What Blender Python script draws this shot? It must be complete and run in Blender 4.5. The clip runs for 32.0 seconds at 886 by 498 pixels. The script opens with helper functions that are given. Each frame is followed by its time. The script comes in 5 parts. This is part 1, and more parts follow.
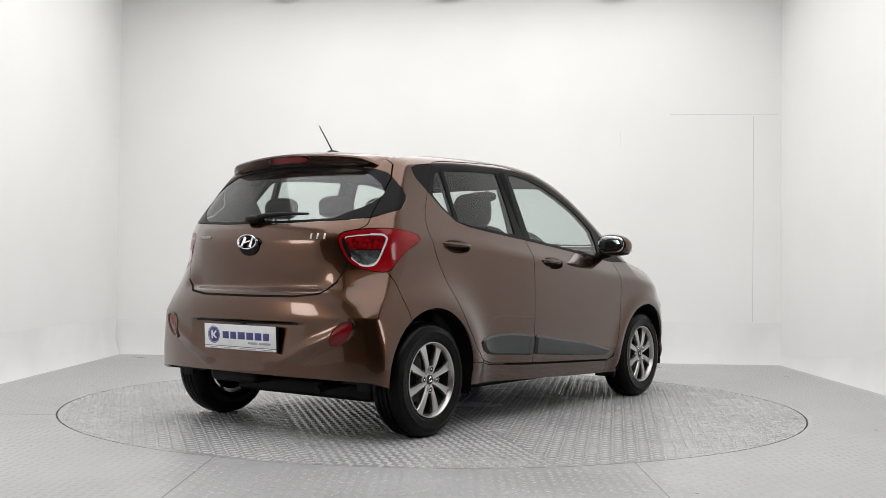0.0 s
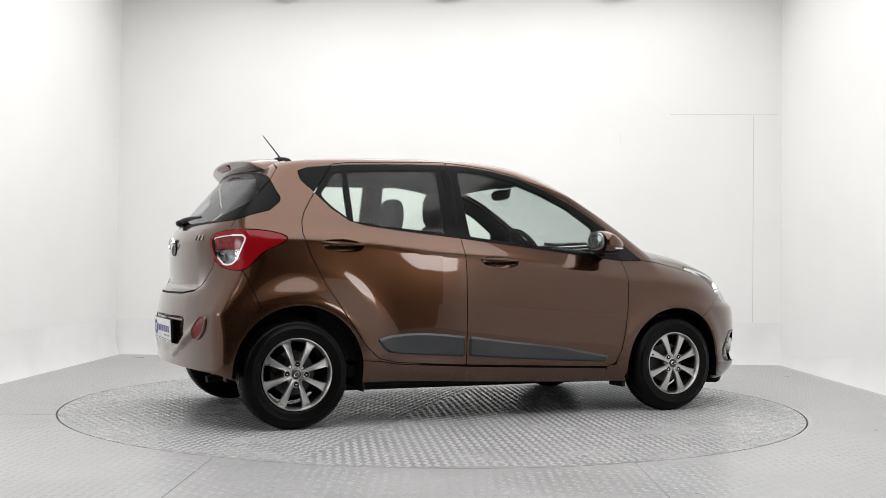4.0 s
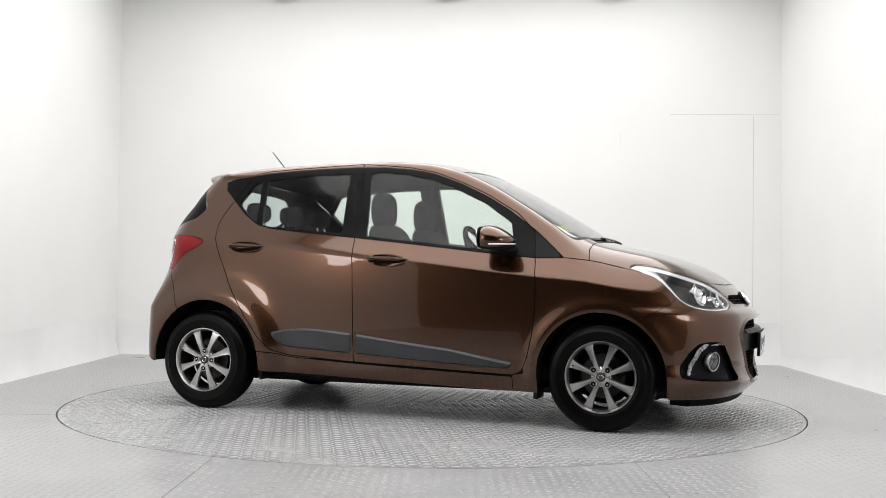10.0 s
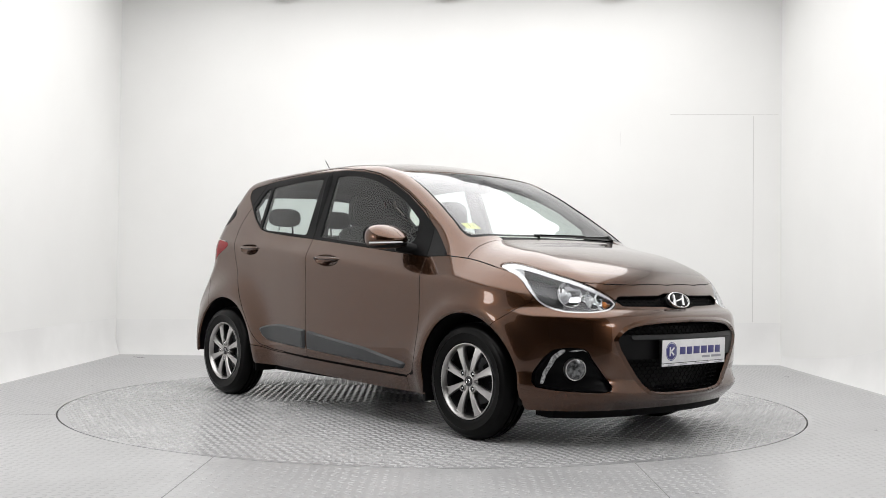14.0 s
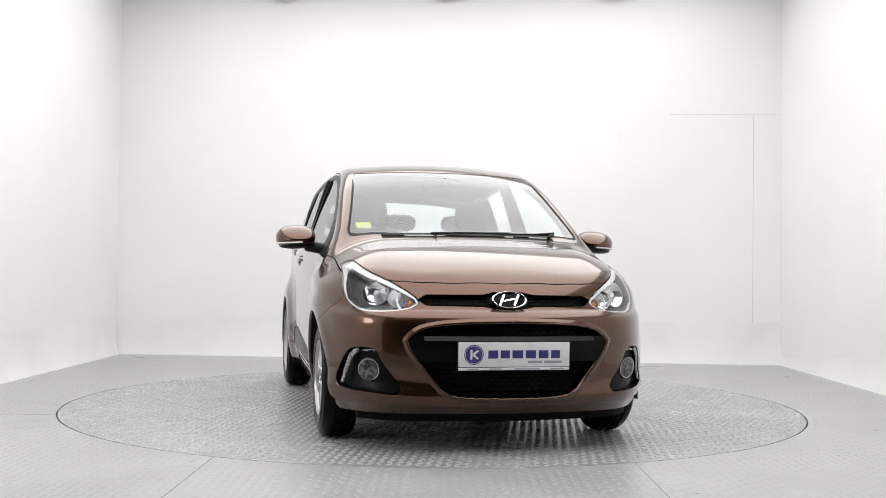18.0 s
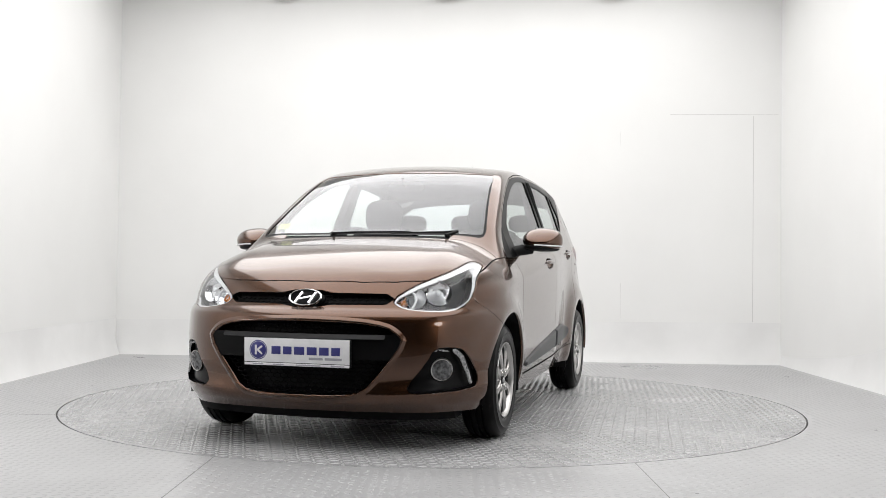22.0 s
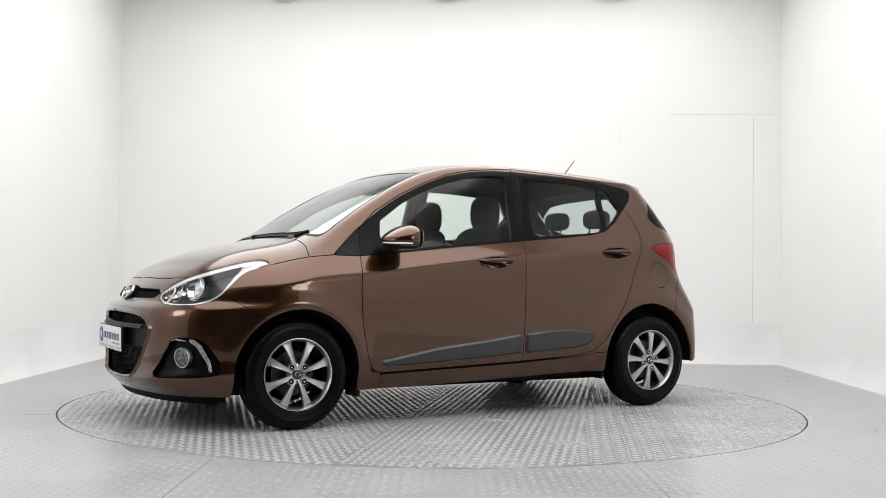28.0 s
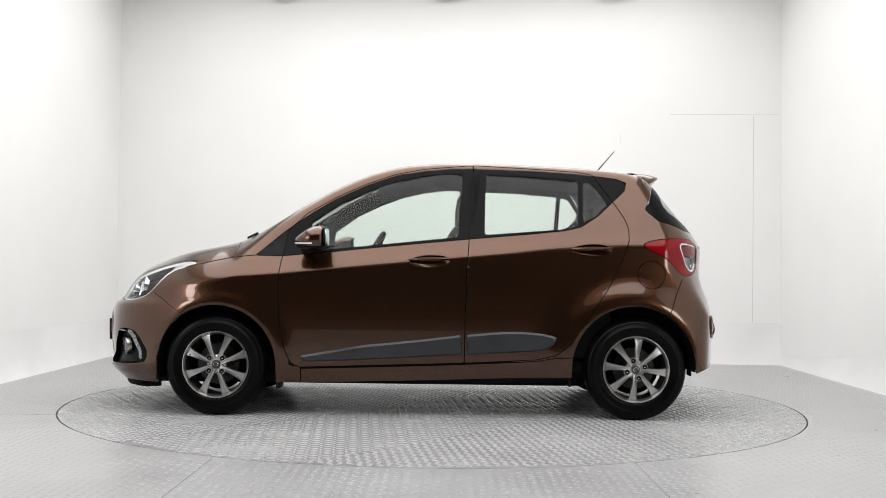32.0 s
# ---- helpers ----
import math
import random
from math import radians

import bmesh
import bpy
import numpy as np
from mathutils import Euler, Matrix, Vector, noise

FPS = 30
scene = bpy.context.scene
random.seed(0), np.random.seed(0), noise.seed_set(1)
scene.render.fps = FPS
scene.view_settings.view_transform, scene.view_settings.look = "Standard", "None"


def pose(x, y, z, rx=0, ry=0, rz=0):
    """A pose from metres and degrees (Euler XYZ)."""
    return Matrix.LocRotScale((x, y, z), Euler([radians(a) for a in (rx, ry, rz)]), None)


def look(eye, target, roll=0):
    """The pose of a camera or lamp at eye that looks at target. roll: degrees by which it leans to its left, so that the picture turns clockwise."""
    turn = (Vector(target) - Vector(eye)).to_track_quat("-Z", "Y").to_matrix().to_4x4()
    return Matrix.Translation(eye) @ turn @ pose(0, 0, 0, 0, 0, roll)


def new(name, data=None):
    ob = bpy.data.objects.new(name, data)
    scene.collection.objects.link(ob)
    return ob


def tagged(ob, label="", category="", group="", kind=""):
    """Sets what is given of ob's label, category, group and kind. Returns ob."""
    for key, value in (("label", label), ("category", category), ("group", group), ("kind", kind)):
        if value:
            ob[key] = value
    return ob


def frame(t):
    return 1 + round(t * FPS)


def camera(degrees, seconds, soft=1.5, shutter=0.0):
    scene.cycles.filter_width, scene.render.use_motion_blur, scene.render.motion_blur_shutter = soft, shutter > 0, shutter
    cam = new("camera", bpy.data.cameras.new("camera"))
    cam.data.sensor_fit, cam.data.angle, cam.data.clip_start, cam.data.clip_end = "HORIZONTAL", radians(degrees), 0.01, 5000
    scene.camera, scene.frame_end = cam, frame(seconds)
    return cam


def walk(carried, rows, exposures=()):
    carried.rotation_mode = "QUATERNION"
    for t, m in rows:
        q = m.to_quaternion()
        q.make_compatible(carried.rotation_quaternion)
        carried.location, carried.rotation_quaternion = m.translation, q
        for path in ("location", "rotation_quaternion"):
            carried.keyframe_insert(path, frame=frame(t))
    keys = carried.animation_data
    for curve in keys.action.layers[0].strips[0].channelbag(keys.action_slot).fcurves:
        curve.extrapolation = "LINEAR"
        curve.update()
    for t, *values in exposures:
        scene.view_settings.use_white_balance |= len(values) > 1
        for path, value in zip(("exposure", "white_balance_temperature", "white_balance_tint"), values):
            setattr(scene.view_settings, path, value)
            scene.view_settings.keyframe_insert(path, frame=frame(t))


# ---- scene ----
cam = camera(46.05, 32.0, soft=0.6)

# Fixed camera on a tripod at 0.82 m, a turntable 4.5 m across with a small hatchback on it, in a white photo bay.
EYE = (0.0502, -6.661, 0.822)
walk(cam, [(0.0, look(EYE, (EYE[0], EYE[1] + 1.0, EYE[2] + math.tan(radians(1.329))), 0.6955)),
           (32.0, look(EYE, (EYE[0], EYE[1] + 1.0, EYE[2] + math.tan(radians(1.329))), 0.6955))],
     [(0.0, -0.18), (2.0, -0.09), (3.5, -0.05), (6.0, 0.0), (32.0, 0.0)])

# ---- world and light ----
world = bpy.data.worlds.new("studio_world")
world.use_nodes = True
world.node_tree.nodes["Background"].inputs[0].default_value = (0.8, 0.85, 0.9, 1)
world.node_tree.nodes["Background"].inputs[1].default_value = 0.02
scene.world = world
scene.view_settings.exposure = 0.0


def area(name, m, sx, sy, power, colour, shape="RECTANGLE"):
    data = bpy.data.lights.new(name, "AREA")
    data.shape, data.size, data.size_y, data.energy, data.color = shape, sx, sy, power, colour
    ob = new(name, data)
    ob.matrix_world = m
    return ob


area("ceiling_softbox", pose(0, -1.05, 3.62), 5.3, 7.6, 316, (1.0, 0.99, 0.985))
area("softbox_left", look((-3.00, -2.75, 1.40), (-0.3, -0.4, 0.9)), 1.0, 0.7, 15, (1.0, 0.99, 0.985), "ELLIPSE")
area("softbox_right", look((3.05, -4.10, 1.40), (0.3, -0.4, 0.9)), 1.0, 0.7, 15, (1.0, 0.99, 0.985), "ELLIPSE")


# ---- materials ----
def material(name, colour=(0.8, 0.8, 0.8), rough=0.5, metal=0.0, coat=0.0, spec=0.5):
    m = bpy.data.materials.new(name)
    m.use_nodes = True
    b = m.node_tree.nodes["Principled BSDF"]
    b.inputs["Base Color"].default_value = (*colour, 1)
    b.inputs["Roughness"].default_value = rough
    b.inputs["Metallic"].default_value = metal
    b.inputs["Coat Weight"].default_value = coat
    b.inputs["Coat Roughness"].default_value = 0.03
    b.inputs["Specular IOR Level"].default_value = spec
    return m


def mottle(m, dark, light, scale, bump=0.0, fine=0.0, fine_scale=60.0, rough=None, lo=0.35, hi=0.65):
    """Varies a material's colour between two tones at a coarse scale, and its relief at a fine one."""
    t = m.node_tree
    b = t.nodes["Principled BSDF"]
    co = t.nodes.new("ShaderNodeTexCoord")
    n = t.nodes.new("ShaderNodeTexNoise")
    n.inputs["Scale"].default_value, n.inputs["Detail"].default_value = scale, 6
    t.links.new(co.outputs["Object"], n.inputs["Vector"])
    r = t.nodes.new("ShaderNodeMapRange")
    r.inputs["From Min"].default_value, r.inputs["From Max"].default_value = lo, hi
    t.links.new(n.outputs["Fac"], r.inputs["Value"])
    x = t.nodes.new("ShaderNodeMix")
    x.data_type = "RGBA"
    x.inputs[6].default_value, x.inputs[7].default_value = (*dark, 1), (*light, 1)
    t.links.new(r.outputs["Result"], x.inputs[0])
    t.links.new(x.outputs[2], b.inputs["Base Color"])
    if rough:
        q = t.nodes.new("ShaderNodeMapRange")
        q.inputs["To Min"].default_value, q.inputs["To Max"].default_value = rough
        t.links.new(n.outputs["Fac"], q.inputs["Value"])
        t.links.new(q.outputs["Result"], b.inputs["Roughness"])
    if bump:
        f = t.nodes.new("ShaderNodeTexNoise")
        f.inputs["Scale"].default_value, f.inputs["Detail"].default_value = fine_scale, 4
        t.links.new(co.outputs["Object"], f.inputs["Vector"])
        u = t.nodes.new("ShaderNodeBump")
        u.inputs["Strength"].default_value, u.inputs["Distance"].default_value = bump, fine
        t.links.new(f.outputs["Fac"], u.inputs["Height"])
        t.links.new(u.outputs["Normal"], b.inputs["Normal"])
    return m


WALL = mottle(material("white_wall_paint", rough=0.55), (0.82, 0.82, 0.81), (0.86, 0.86, 0.85), 0.7, 0.05, 0.002, 9.0)
SKIRT = mottle(material("white_skirt_paint", rough=0.55), (0.78, 0.78, 0.775), (0.85, 0.85, 0.845), 1.6)
DARKWALL = mottle(material("dark_wall_paint", rough=0.8), (0.055, 0.054, 0.053), (0.088, 0.087, 0.086), 0.8)
FLOOR = mottle(material("grey_floor_paint", rough=0.4), (0.315, 0.315, 0.32), (0.385, 0.385, 0.39), 1.3, rough=(0.22, 0.38))
TREAD = mottle(material("grey_tread_paint", rough=0.35), (0.285, 0.285, 0.29), (0.365, 0.365, 0.37), 1.7, rough=(0.18, 0.34))
STUD = mottle(material("worn_stud_paint", rough=0.4), (0.31, 0.31, 0.314), (0.385, 0.385, 0.39), 2.3, rough=(0.32, 0.46))
PAINT = mottle(material("brown_metallic_paint", (0.1, 0.045, 0.022), 0.26, 0.94, 1.0), (0.064, 0.0262, 0.0114), (0.083, 0.0350, 0.0158), 420)
PAINT.node_tree.nodes["Principled BSDF"].inputs["Coat IOR"].default_value = 1.49


def pane_glass(name, tint, gloss=0.9, power_of=4.0, least=0.07, blur=0.02):
    """A thin clear pane: see-through with a tint, with a reflection that grows at shallow angles."""
    m = bpy.data.materials.new(name)
    m.use_nodes = True
    t = m.node_tree
    t.nodes.remove(t.nodes["Principled BSDF"])
    clear, shine, mix = t.nodes.new("ShaderNodeBsdfTransparent"), t.nodes.new("ShaderNodeBsdfGlossy"), t.nodes.new("ShaderNodeMixShader")
    clear.inputs[0].default_value = (*tint, 1)
    shine.inputs["Color"].default_value, shine.inputs["Roughness"].default_value = (gloss, gloss, gloss * 1.02, 1), blur
    facing = t.nodes.new("ShaderNodeLayerWeight")
    facing.inputs[0].default_value = 0.5
    power, scale = t.nodes.new("ShaderNodeMath"), t.nodes.new("ShaderNodeMath")
    power.operation, scale.operation = "POWER", "MULTIPLY_ADD"
    power.inputs[1].default_value = power_of
    scale.inputs[1].default_value, scale.inputs[2].default_value = 0.9, least
    t.links.new(facing.outputs["Facing"], power.inputs[0])
    t.links.new(power.outputs[0], scale.inputs[0])
    t.links.new(scale.outputs[0], mix.inputs[0])
    t.links.new(clear.outputs[0], mix.inputs[1])
    t.links.new(shine.outputs[0], mix.inputs[2])
    t.links.new(mix.outputs[0], t.nodes["Material Output"].inputs[0])
    return m


GLASS = pane_glass("tinted_glass", (0.84, 0.90, 0.86), 0.9, 3.8, 0.028, 0.0)
SCREENGLASS = pane_glass("windscreen_glass", (0.82, 0.88, 0.875), 0.9, 3.3, 0.06, 0.0)
REARGLASS = pane_glass("rear_window_glass", (0.70, 0.75, 0.75), 0.85, 4.5, 0.06, 0.0)
LENS = pane_glass("clear_lens", (0.90, 0.91, 0.92), 0.9, 4.0, 0.045, 0.0)
BLACK = mottle(material("black_plastic", rough=0.5, spec=0.15), (0.004, 0.004, 0.0042), (0.007, 0.007, 0.0073), 6)
GLOSSBLACK = material("gloss_black_trim", (0.004, 0.004, 0.0044), 0.3, 0, 0, 0.09)
RUBBER = mottle(material("tyre_rubber", rough=0.3, spec=0.10), (0.0015, 0.0015, 0.0015), (0.003, 0.003, 0.003), 8, 0.15, 0.001, 90)
GREYTRIM = mottle(material("grey_side_trim", rough=0.38), (0.020, 0.021, 0.0235), (0.029, 0.031, 0.034), 3)
CHROME = material("chrome", (0.85, 0.85, 0.86), 0.06, 1.0)
SILVER = material("silver_alloy", (0.48, 0.47, 0.46), 0.33, 1.0)
DARKALLOY = material("dark_alloy_recess", (0.06, 0.06, 0.062), 0.5, 0.8)
RED = material("red_lamp_lens", (0.20, 0.003, 0.006), 0.10, 0.0, 0.0, 0.28)
MESHBLACK = material("matt_black_mesh", (0.0016, 0.0016, 0.0018), 0.6, 0, 0, 0.08)
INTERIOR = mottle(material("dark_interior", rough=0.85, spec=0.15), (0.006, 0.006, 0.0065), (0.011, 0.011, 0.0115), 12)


# ---- building helpers ----
def mesh_object(name, v, f, mat, parent=None, label="", normals=None, smooth=True):
    me = bpy.data.meshes.new(name)
    v, f = np.asarray(v, np.float32), np.asarray(f, np.int32)
    me.vertices.add(len(v))
    me.vertices.foreach_set("co", v.ravel())
    k = f.shape[1]
    me.loops.add(f.size)
    me.loops.foreach_set("vertex_index", f.ravel())
    me.polygons.add(len(f))
    me.polygons.foreach_set("loop_start", np.arange(0, f.size, k, dtype=np.int32))
    me.update(calc_edges=True)
    me.materials.append(mat)
    me.polygons.foreach_set("use_smooth", np.full(len(f), smooth))
    me.update()
    if normals is not None:
        me.normals_split_custom_set_from_vertices(np.asarray(normals).tolist())
    ob = new(name, me)
    if parent:
        ob.parent = parent
    if label:
        tagged(ob, label)
    return ob


def part(name, bm, mat, parent, label="", smooth=True):
    me = bpy.data.meshes.new(name)
    bm.normal_update()
    bm.to_mesh(me)
    bm.free()
    me.materials.append(mat)
    if smooth:
        me.polygons.foreach_set("use_smooth", [True] * len(me.polygons))
        me.set_sharp_from_angle(angle=radians(35))
    ob = new(name, me)
    ob.parent = parent
    if label:
        tagged(ob, label)
    return ob


def box(bm, lo, hi, bevel=0.0, m=None):
    r = bmesh.ops.create_cube(bm, size=1.0)
    vs = r["verts"]
    s = [hi[i] - lo[i] for i in range(3)]
    c = [(hi[i] + lo[i]) / 2 for i in range(3)]
    for w in vs:
        w.co = Vector((w.co.x * s[0] + c[0], w.co.y * s[1] + c[1], w.co.z * s[2] + c[2]))
    if bevel:
        es = list({e for w in vs for e in w.link_edges})
        o = bmesh.ops.bevel(bm, geom=es, offset=bevel, segments=3, affect="EDGES", profile=0.5)
        vs = list({w for f in o["faces"] for w in f.verts} | {w for w in vs if w.is_valid})
    if m is not None:
        bmesh.ops.transform(bm, matrix=m, verts=vs)
    return vs


def revolve(bm, profile, n, axis="y", m=None, closed=False):
    """Turns a list of (radius, offset) about an axis."""
    rings = []
    for k in range(n):
        a = 2 * math.pi * k / n
        ring = []
        for r, h in profile:
            p = (r * math.cos(a), h, r * math.sin(a)) if axis == "y" else (r * math.cos(a), r * math.sin(a), h) if axis == "z" else (h, r * math.cos(a), r * math.sin(a))
            p = Vector(p)
            ring.append(bm.verts.new(m @ p if m is not None else p))
        rings.append(ring)
    for k in range(n):
        a, b = rings[k], rings[(k + 1) % n]
        for i in range(len(profile) - (0 if closed else 1)):
            j = (i + 1) % len(profile)
            bm.faces.new((a[i], a[j], b[j], b[i]))
    bmesh.ops.remove_doubles(bm, verts=[w for r in rings for w in r], dist=1e-5)


def tube(bm, pts, r, n=8, taper=1.0):
    """A round bar along a line of points."""
    pts = [Vector(p) for p in pts]
    rings = []
    for i, p in enumerate(pts):
        d = (pts[min(i + 1, len(pts) - 1)] - pts[max(i - 1, 0)]).normalized()
        q = d.to_track_quat("Z", "Y")
        rr = r * (1 + (taper - 1) * i / (len(pts) - 1))
        rings.append([bm.verts.new(p + q @ Vector((rr * math.cos(2 * math.pi * k / n), rr * math.sin(2 * math.pi * k / n), 0))) for k in range(n)])
    for a, b in zip(rings, rings[1:]):
        for k in range(n):
            bm.faces.new((a[k], a[(k + 1) % n], b[(k + 1) % n], b[k]))
    bm.faces.new(rings[0][::-1])
    bm.faces.new(rings[-1])


# ---- the bay: walls, ceiling, floor ----
def slab(name, lo, hi, mat, label, category):
    bm = bmesh.new()
    box(bm, lo, hi)
    ob = part(name, bm, mat, None, smooth=False)
    return tagged(ob, label, category, kind="structure")


slab("wall_left", (-3.33, -4.4, 0), (-3.13, 3.75, 3.7), WALL, "smooth white painted side wall of the photo bay", "wall")
slab("wall_right", (3.23, -4.4, 0), (3.43, 3.75, 3.7), WALL, "smooth white painted side wall of the photo bay", "wall")
slab("wall_side_left", (-3.33, -9.0, 0), (-3.13, -4.4, 3.7), DARKWALL, "dark painted side wall beside the camera", "wall")
slab("wall_side_right", (3.23, -9.0, 0), (3.43, -4.4, 3.7), DARKWALL, "dark painted side wall beside the camera", "wall")
# unseen sheet, added dark where the light on the floor falls off
slab("floor_front", (-3.13, -9.0, -0.05), (3.23, -4.4, 0.004), DARKWALL, "added dark floor sheet for the unlit front of the room", "floor")
slab("wall_front", (-3.33, -9.2, 0), (3.43, -9.0, 3.7), DARKWALL, "dark painted wall behind the camera", "wall")
BACK = pose(0.065, 3.276, 0, 0, 0, -3.44)
bm = bmesh.new()
box(bm, (-3.4, 0.06, 0), (3.4, 0.26, 3.7))
back = part("wall_back", bm, WALL, None, smooth=False)
back.matrix_world = BACK
tagged(back, "smooth white painted back wall of the photo bay", "wall", kind="structure")
GROOVE = material("door_joint", (0.58, 0.57, 0.56), 0.8)
for lo, hi in (((2.906, 0.0585, 0.40), (2.910, 0.0635, 2.342)), ((2.13, 0.0585, 2.354), (3.14, 0.0635, 2.357)), ((1.672, 0.0595, 0.42), (1.6735, 0.0635, 0.75)), ((1.660, 0.0595, 2.06), (1.6615, 0.0635, 2.19))):
    bm = bmesh.new()
    box(bm, lo, hi)
    part("door_joint", bm, GROOVE, back, "thin joint of a flush door", False)


def skirt(name, a, b, z0, z1):
    """A white board that leans back against the wall, from the floor line a-b."""
    a, b = Vector((*a, 0)), Vector((*b, 0))
    d = (b - a).normalized()
    n = Vector((d.y, -d.x, 0))
    rows = []
    bm = bmesh.new()
    for k in range(25):
        p = a.lerp(b, k / 24)
        z = z0 + (z1 - z0) * k / 24
        rows.append([bm.verts.new(p + n * o + Vector((0, 0, z * h))) for o, h in ((0, 0), (-0.018, 0.12), (-0.033, 0.28), (-0.046, 0.48), (-0.054, 0.70), (-0.0585, 0.88), (-0.0605, 1.0), (-0.068, 1.02))])
    for p, q in zip(rows, rows[1:]):
        for i in range(7):
            bm.faces.new((p[i], q[i], q[i + 1], p[i + 1]))
    bmesh.ops.recalc_face_normals(bm, faces=bm.faces)
    return tagged(part(name, bm, SKIRT, None), "scuffed white skirting board leaning on the wall", "skirting", kind="structure")


skirt("baseboard_left", (-3.07, -4.4), (-3.07, 3.465), 0.37, 0.36)
skirt("baseboard_back", (-3.13, 3.4686), (3.265, 3.0834), 0.36, 0.40)
skirt("baseboard_right", (3.205, 3.087), (3.10, -4.4), 0.40, 0.40)
slab("ceiling", (-3.33, -6.4, 3.7), (3.43, 3.75, 3.85), WALL, "white painted ceiling of the photo bay", "ceiling")
slab("ceiling_front", (-3.33, -9.2, 3.7), (3.43, -6.4, 3.85), DARKWALL, "dark painted ceiling above the camera", "ceiling")


# ---- floor and turntable of painted tread plate ----
def treads(points, turn, height=1.0):
    """Low lozenge studs, their long side turned by the angle at each point."""
    k = len(points)
    c, s = np.cos(turn), np.sin(turn)
    base = np.array([(-0.023, 0, 0), (0, -0.0095, 0), (0.023, 0, 0), (0, 0.0095, 0), (-0.014, 0, 0.0030), (0, -0.0052, 0.0034), (0.014, 0, 0.0030), (0, 0.0052, 0.0034)])
    x = base[:, 0][None] * c[:, None] - base[:, 1][None] * s[:, None] + points[:, :1]
    y = base[:, 0][None] * s[:, None] + base[:, 1][None] * c[:, None] + points[:, 1:2]
    z = np.broadcast_to(base[:, 2] * height, x.shape) + points[:, 2:3]
    v = np.stack([x, y, z], 2).reshape(-1, 3)
    f = np.array([(4, 5, 6, 7), (0, 1, 5, 4), (1, 2, 6, 5), (2, 3, 7, 6), (3, 0, 4, 7)])
    f = (f[None] + 8 * np.arange(k)[:, None, None]).reshape(-1, 4)
    return v, f


def stud_field(name, keep, angle, z, mat, parent, label, reach=3.4, height=1.0):
    """Studs in rows, each turned across its neighbours, clipped to the places that keep() allows."""
    p = 0.042
    n = int(reach * 1.5 / p)
    i, j = np.meshgrid(np.arange(-n, n + 1), np.arange(-n, n + 1), indexing="ij")
    a = radians(angle)
    x, y = i * p * math.cos(a) - j * p * math.sin(a), i * p * math.sin(a) + j * p * math.cos(a)
    k = keep(x, y)
    pts = np.stack([x[k], y[k], np.full(k.sum(), z)], 1)
    turn = a + np.where((i[k] + j[k]) % 2 == 0, radians(45), radians(-45))
    v, f = treads(pts, turn, height)
    ob = mesh_object(name, v, f, mat, parent, label, smooth=False)
    tagged(ob, kind="stuff")
    return ob


R = 2.2549
bm = bmesh.new()
revolve(bm, [(0, 0), (R - 0.0105, 0), (R - 0.0097, -0.001), (R - 0.0097, -0.10), (0, -0.10)], 160, "z")
table = tagged(part("turntable", bm, TREAD, None, smooth=False), "round grey painted tread plate turntable set into the floor", "turntable")
SEAM = material("dark_joint", (0.05, 0.05, 0.05), 0.8)
PLATEJOINT = material("filled_joint", (0.21, 0.21, 0.21), 0.8)


def joint(name, a, b, w, z, parent):
    a, b = Vector((*a, z)), Vector((*b, z))
    d = (b - a).normalized()
    o = Vector((-d.y, d.x, 0)) * w / 2
    bm = bmesh.new()
    lo = [bm.verts.new(q) for q in (a - o, b - o, b + o, a + o)]
    hi = [bm.verts.new(q.co + Vector((0, 0, 0.0006))) for q in lo]
    bm.faces.new(hi)
    for i in range(4):
        bm.faces.new((lo[i], lo[(i + 1) % 4], hi[(i + 1) % 4], hi[i]))
    return part(name, bm, PLATEJOINT, parent, smooth=False)


def plate_of(x, y):
    """Which plate of the turntable a place lies on: three bands, cut at 50 degrees."""
    c = x * math.sin(radians(50)) - y * math.cos(radians(50))
    return np.where(c < -0.98, 0, np.where(c < 0.03, 1, 2))


TD = math.radians(50)
for c in (-0.98, 0.03):
    ox, oy = c * math.sin(TD), -c * math.cos(TD)
    h = math.sqrt(R * R - c * c) - 0.01
    joint("plate_joint", (ox - h * math.cos(TD), oy - h * math.sin(TD)), (ox + h * math.cos(TD), oy + h * math.sin(TD)), 0.005, 0.0, table)
joint("plate_joint", (0.50, -1.12), (0.81, -2.08), 0.005, 0.0, table)
joint("plate_joint", (-1.36, 0.04), (-2.24, 0.13), 0.005, 0.0, table)
for k, a in ((0, 8.0), (1, 50.0), (2, -18.0)):
    stud_field("tread_studs", lambda x, y: (np.hypot(x, y) < R - 0.03) & (plate_of(x, y) == k), a, 0.0, STUD, table, "raised lozenge studs", 2.3, 0.8)

# the floor round it, with the round pit for the turntable
bm = bmesh.new()
inner, outer = [], []
N = 160
for k in range(N):
    a = 2 * math.pi * k / N
    c, s = math.cos(a), math.sin(a)
    inner.append(bm.verts.new((R * c, R * s, 0)))
    q = min((3.43 if c > 0 else 3.33) / max(abs(c), 1e-6), (3.75 if s > 0 else 9.0) / max(abs(s), 1e-6))
    outer.append(bm.verts.new((q * c, q * s, 0)))
low = [bm.verts.new((w.co.x, w.co.y, -0.11)) for w in inner]
for k in range(N):
    j = (k + 1) % N
    bm.faces.new((inner[k], outer[k], outer[j], inner[j]))
    bm.faces.new((inner[k], inner[j], low[j], low[k]))
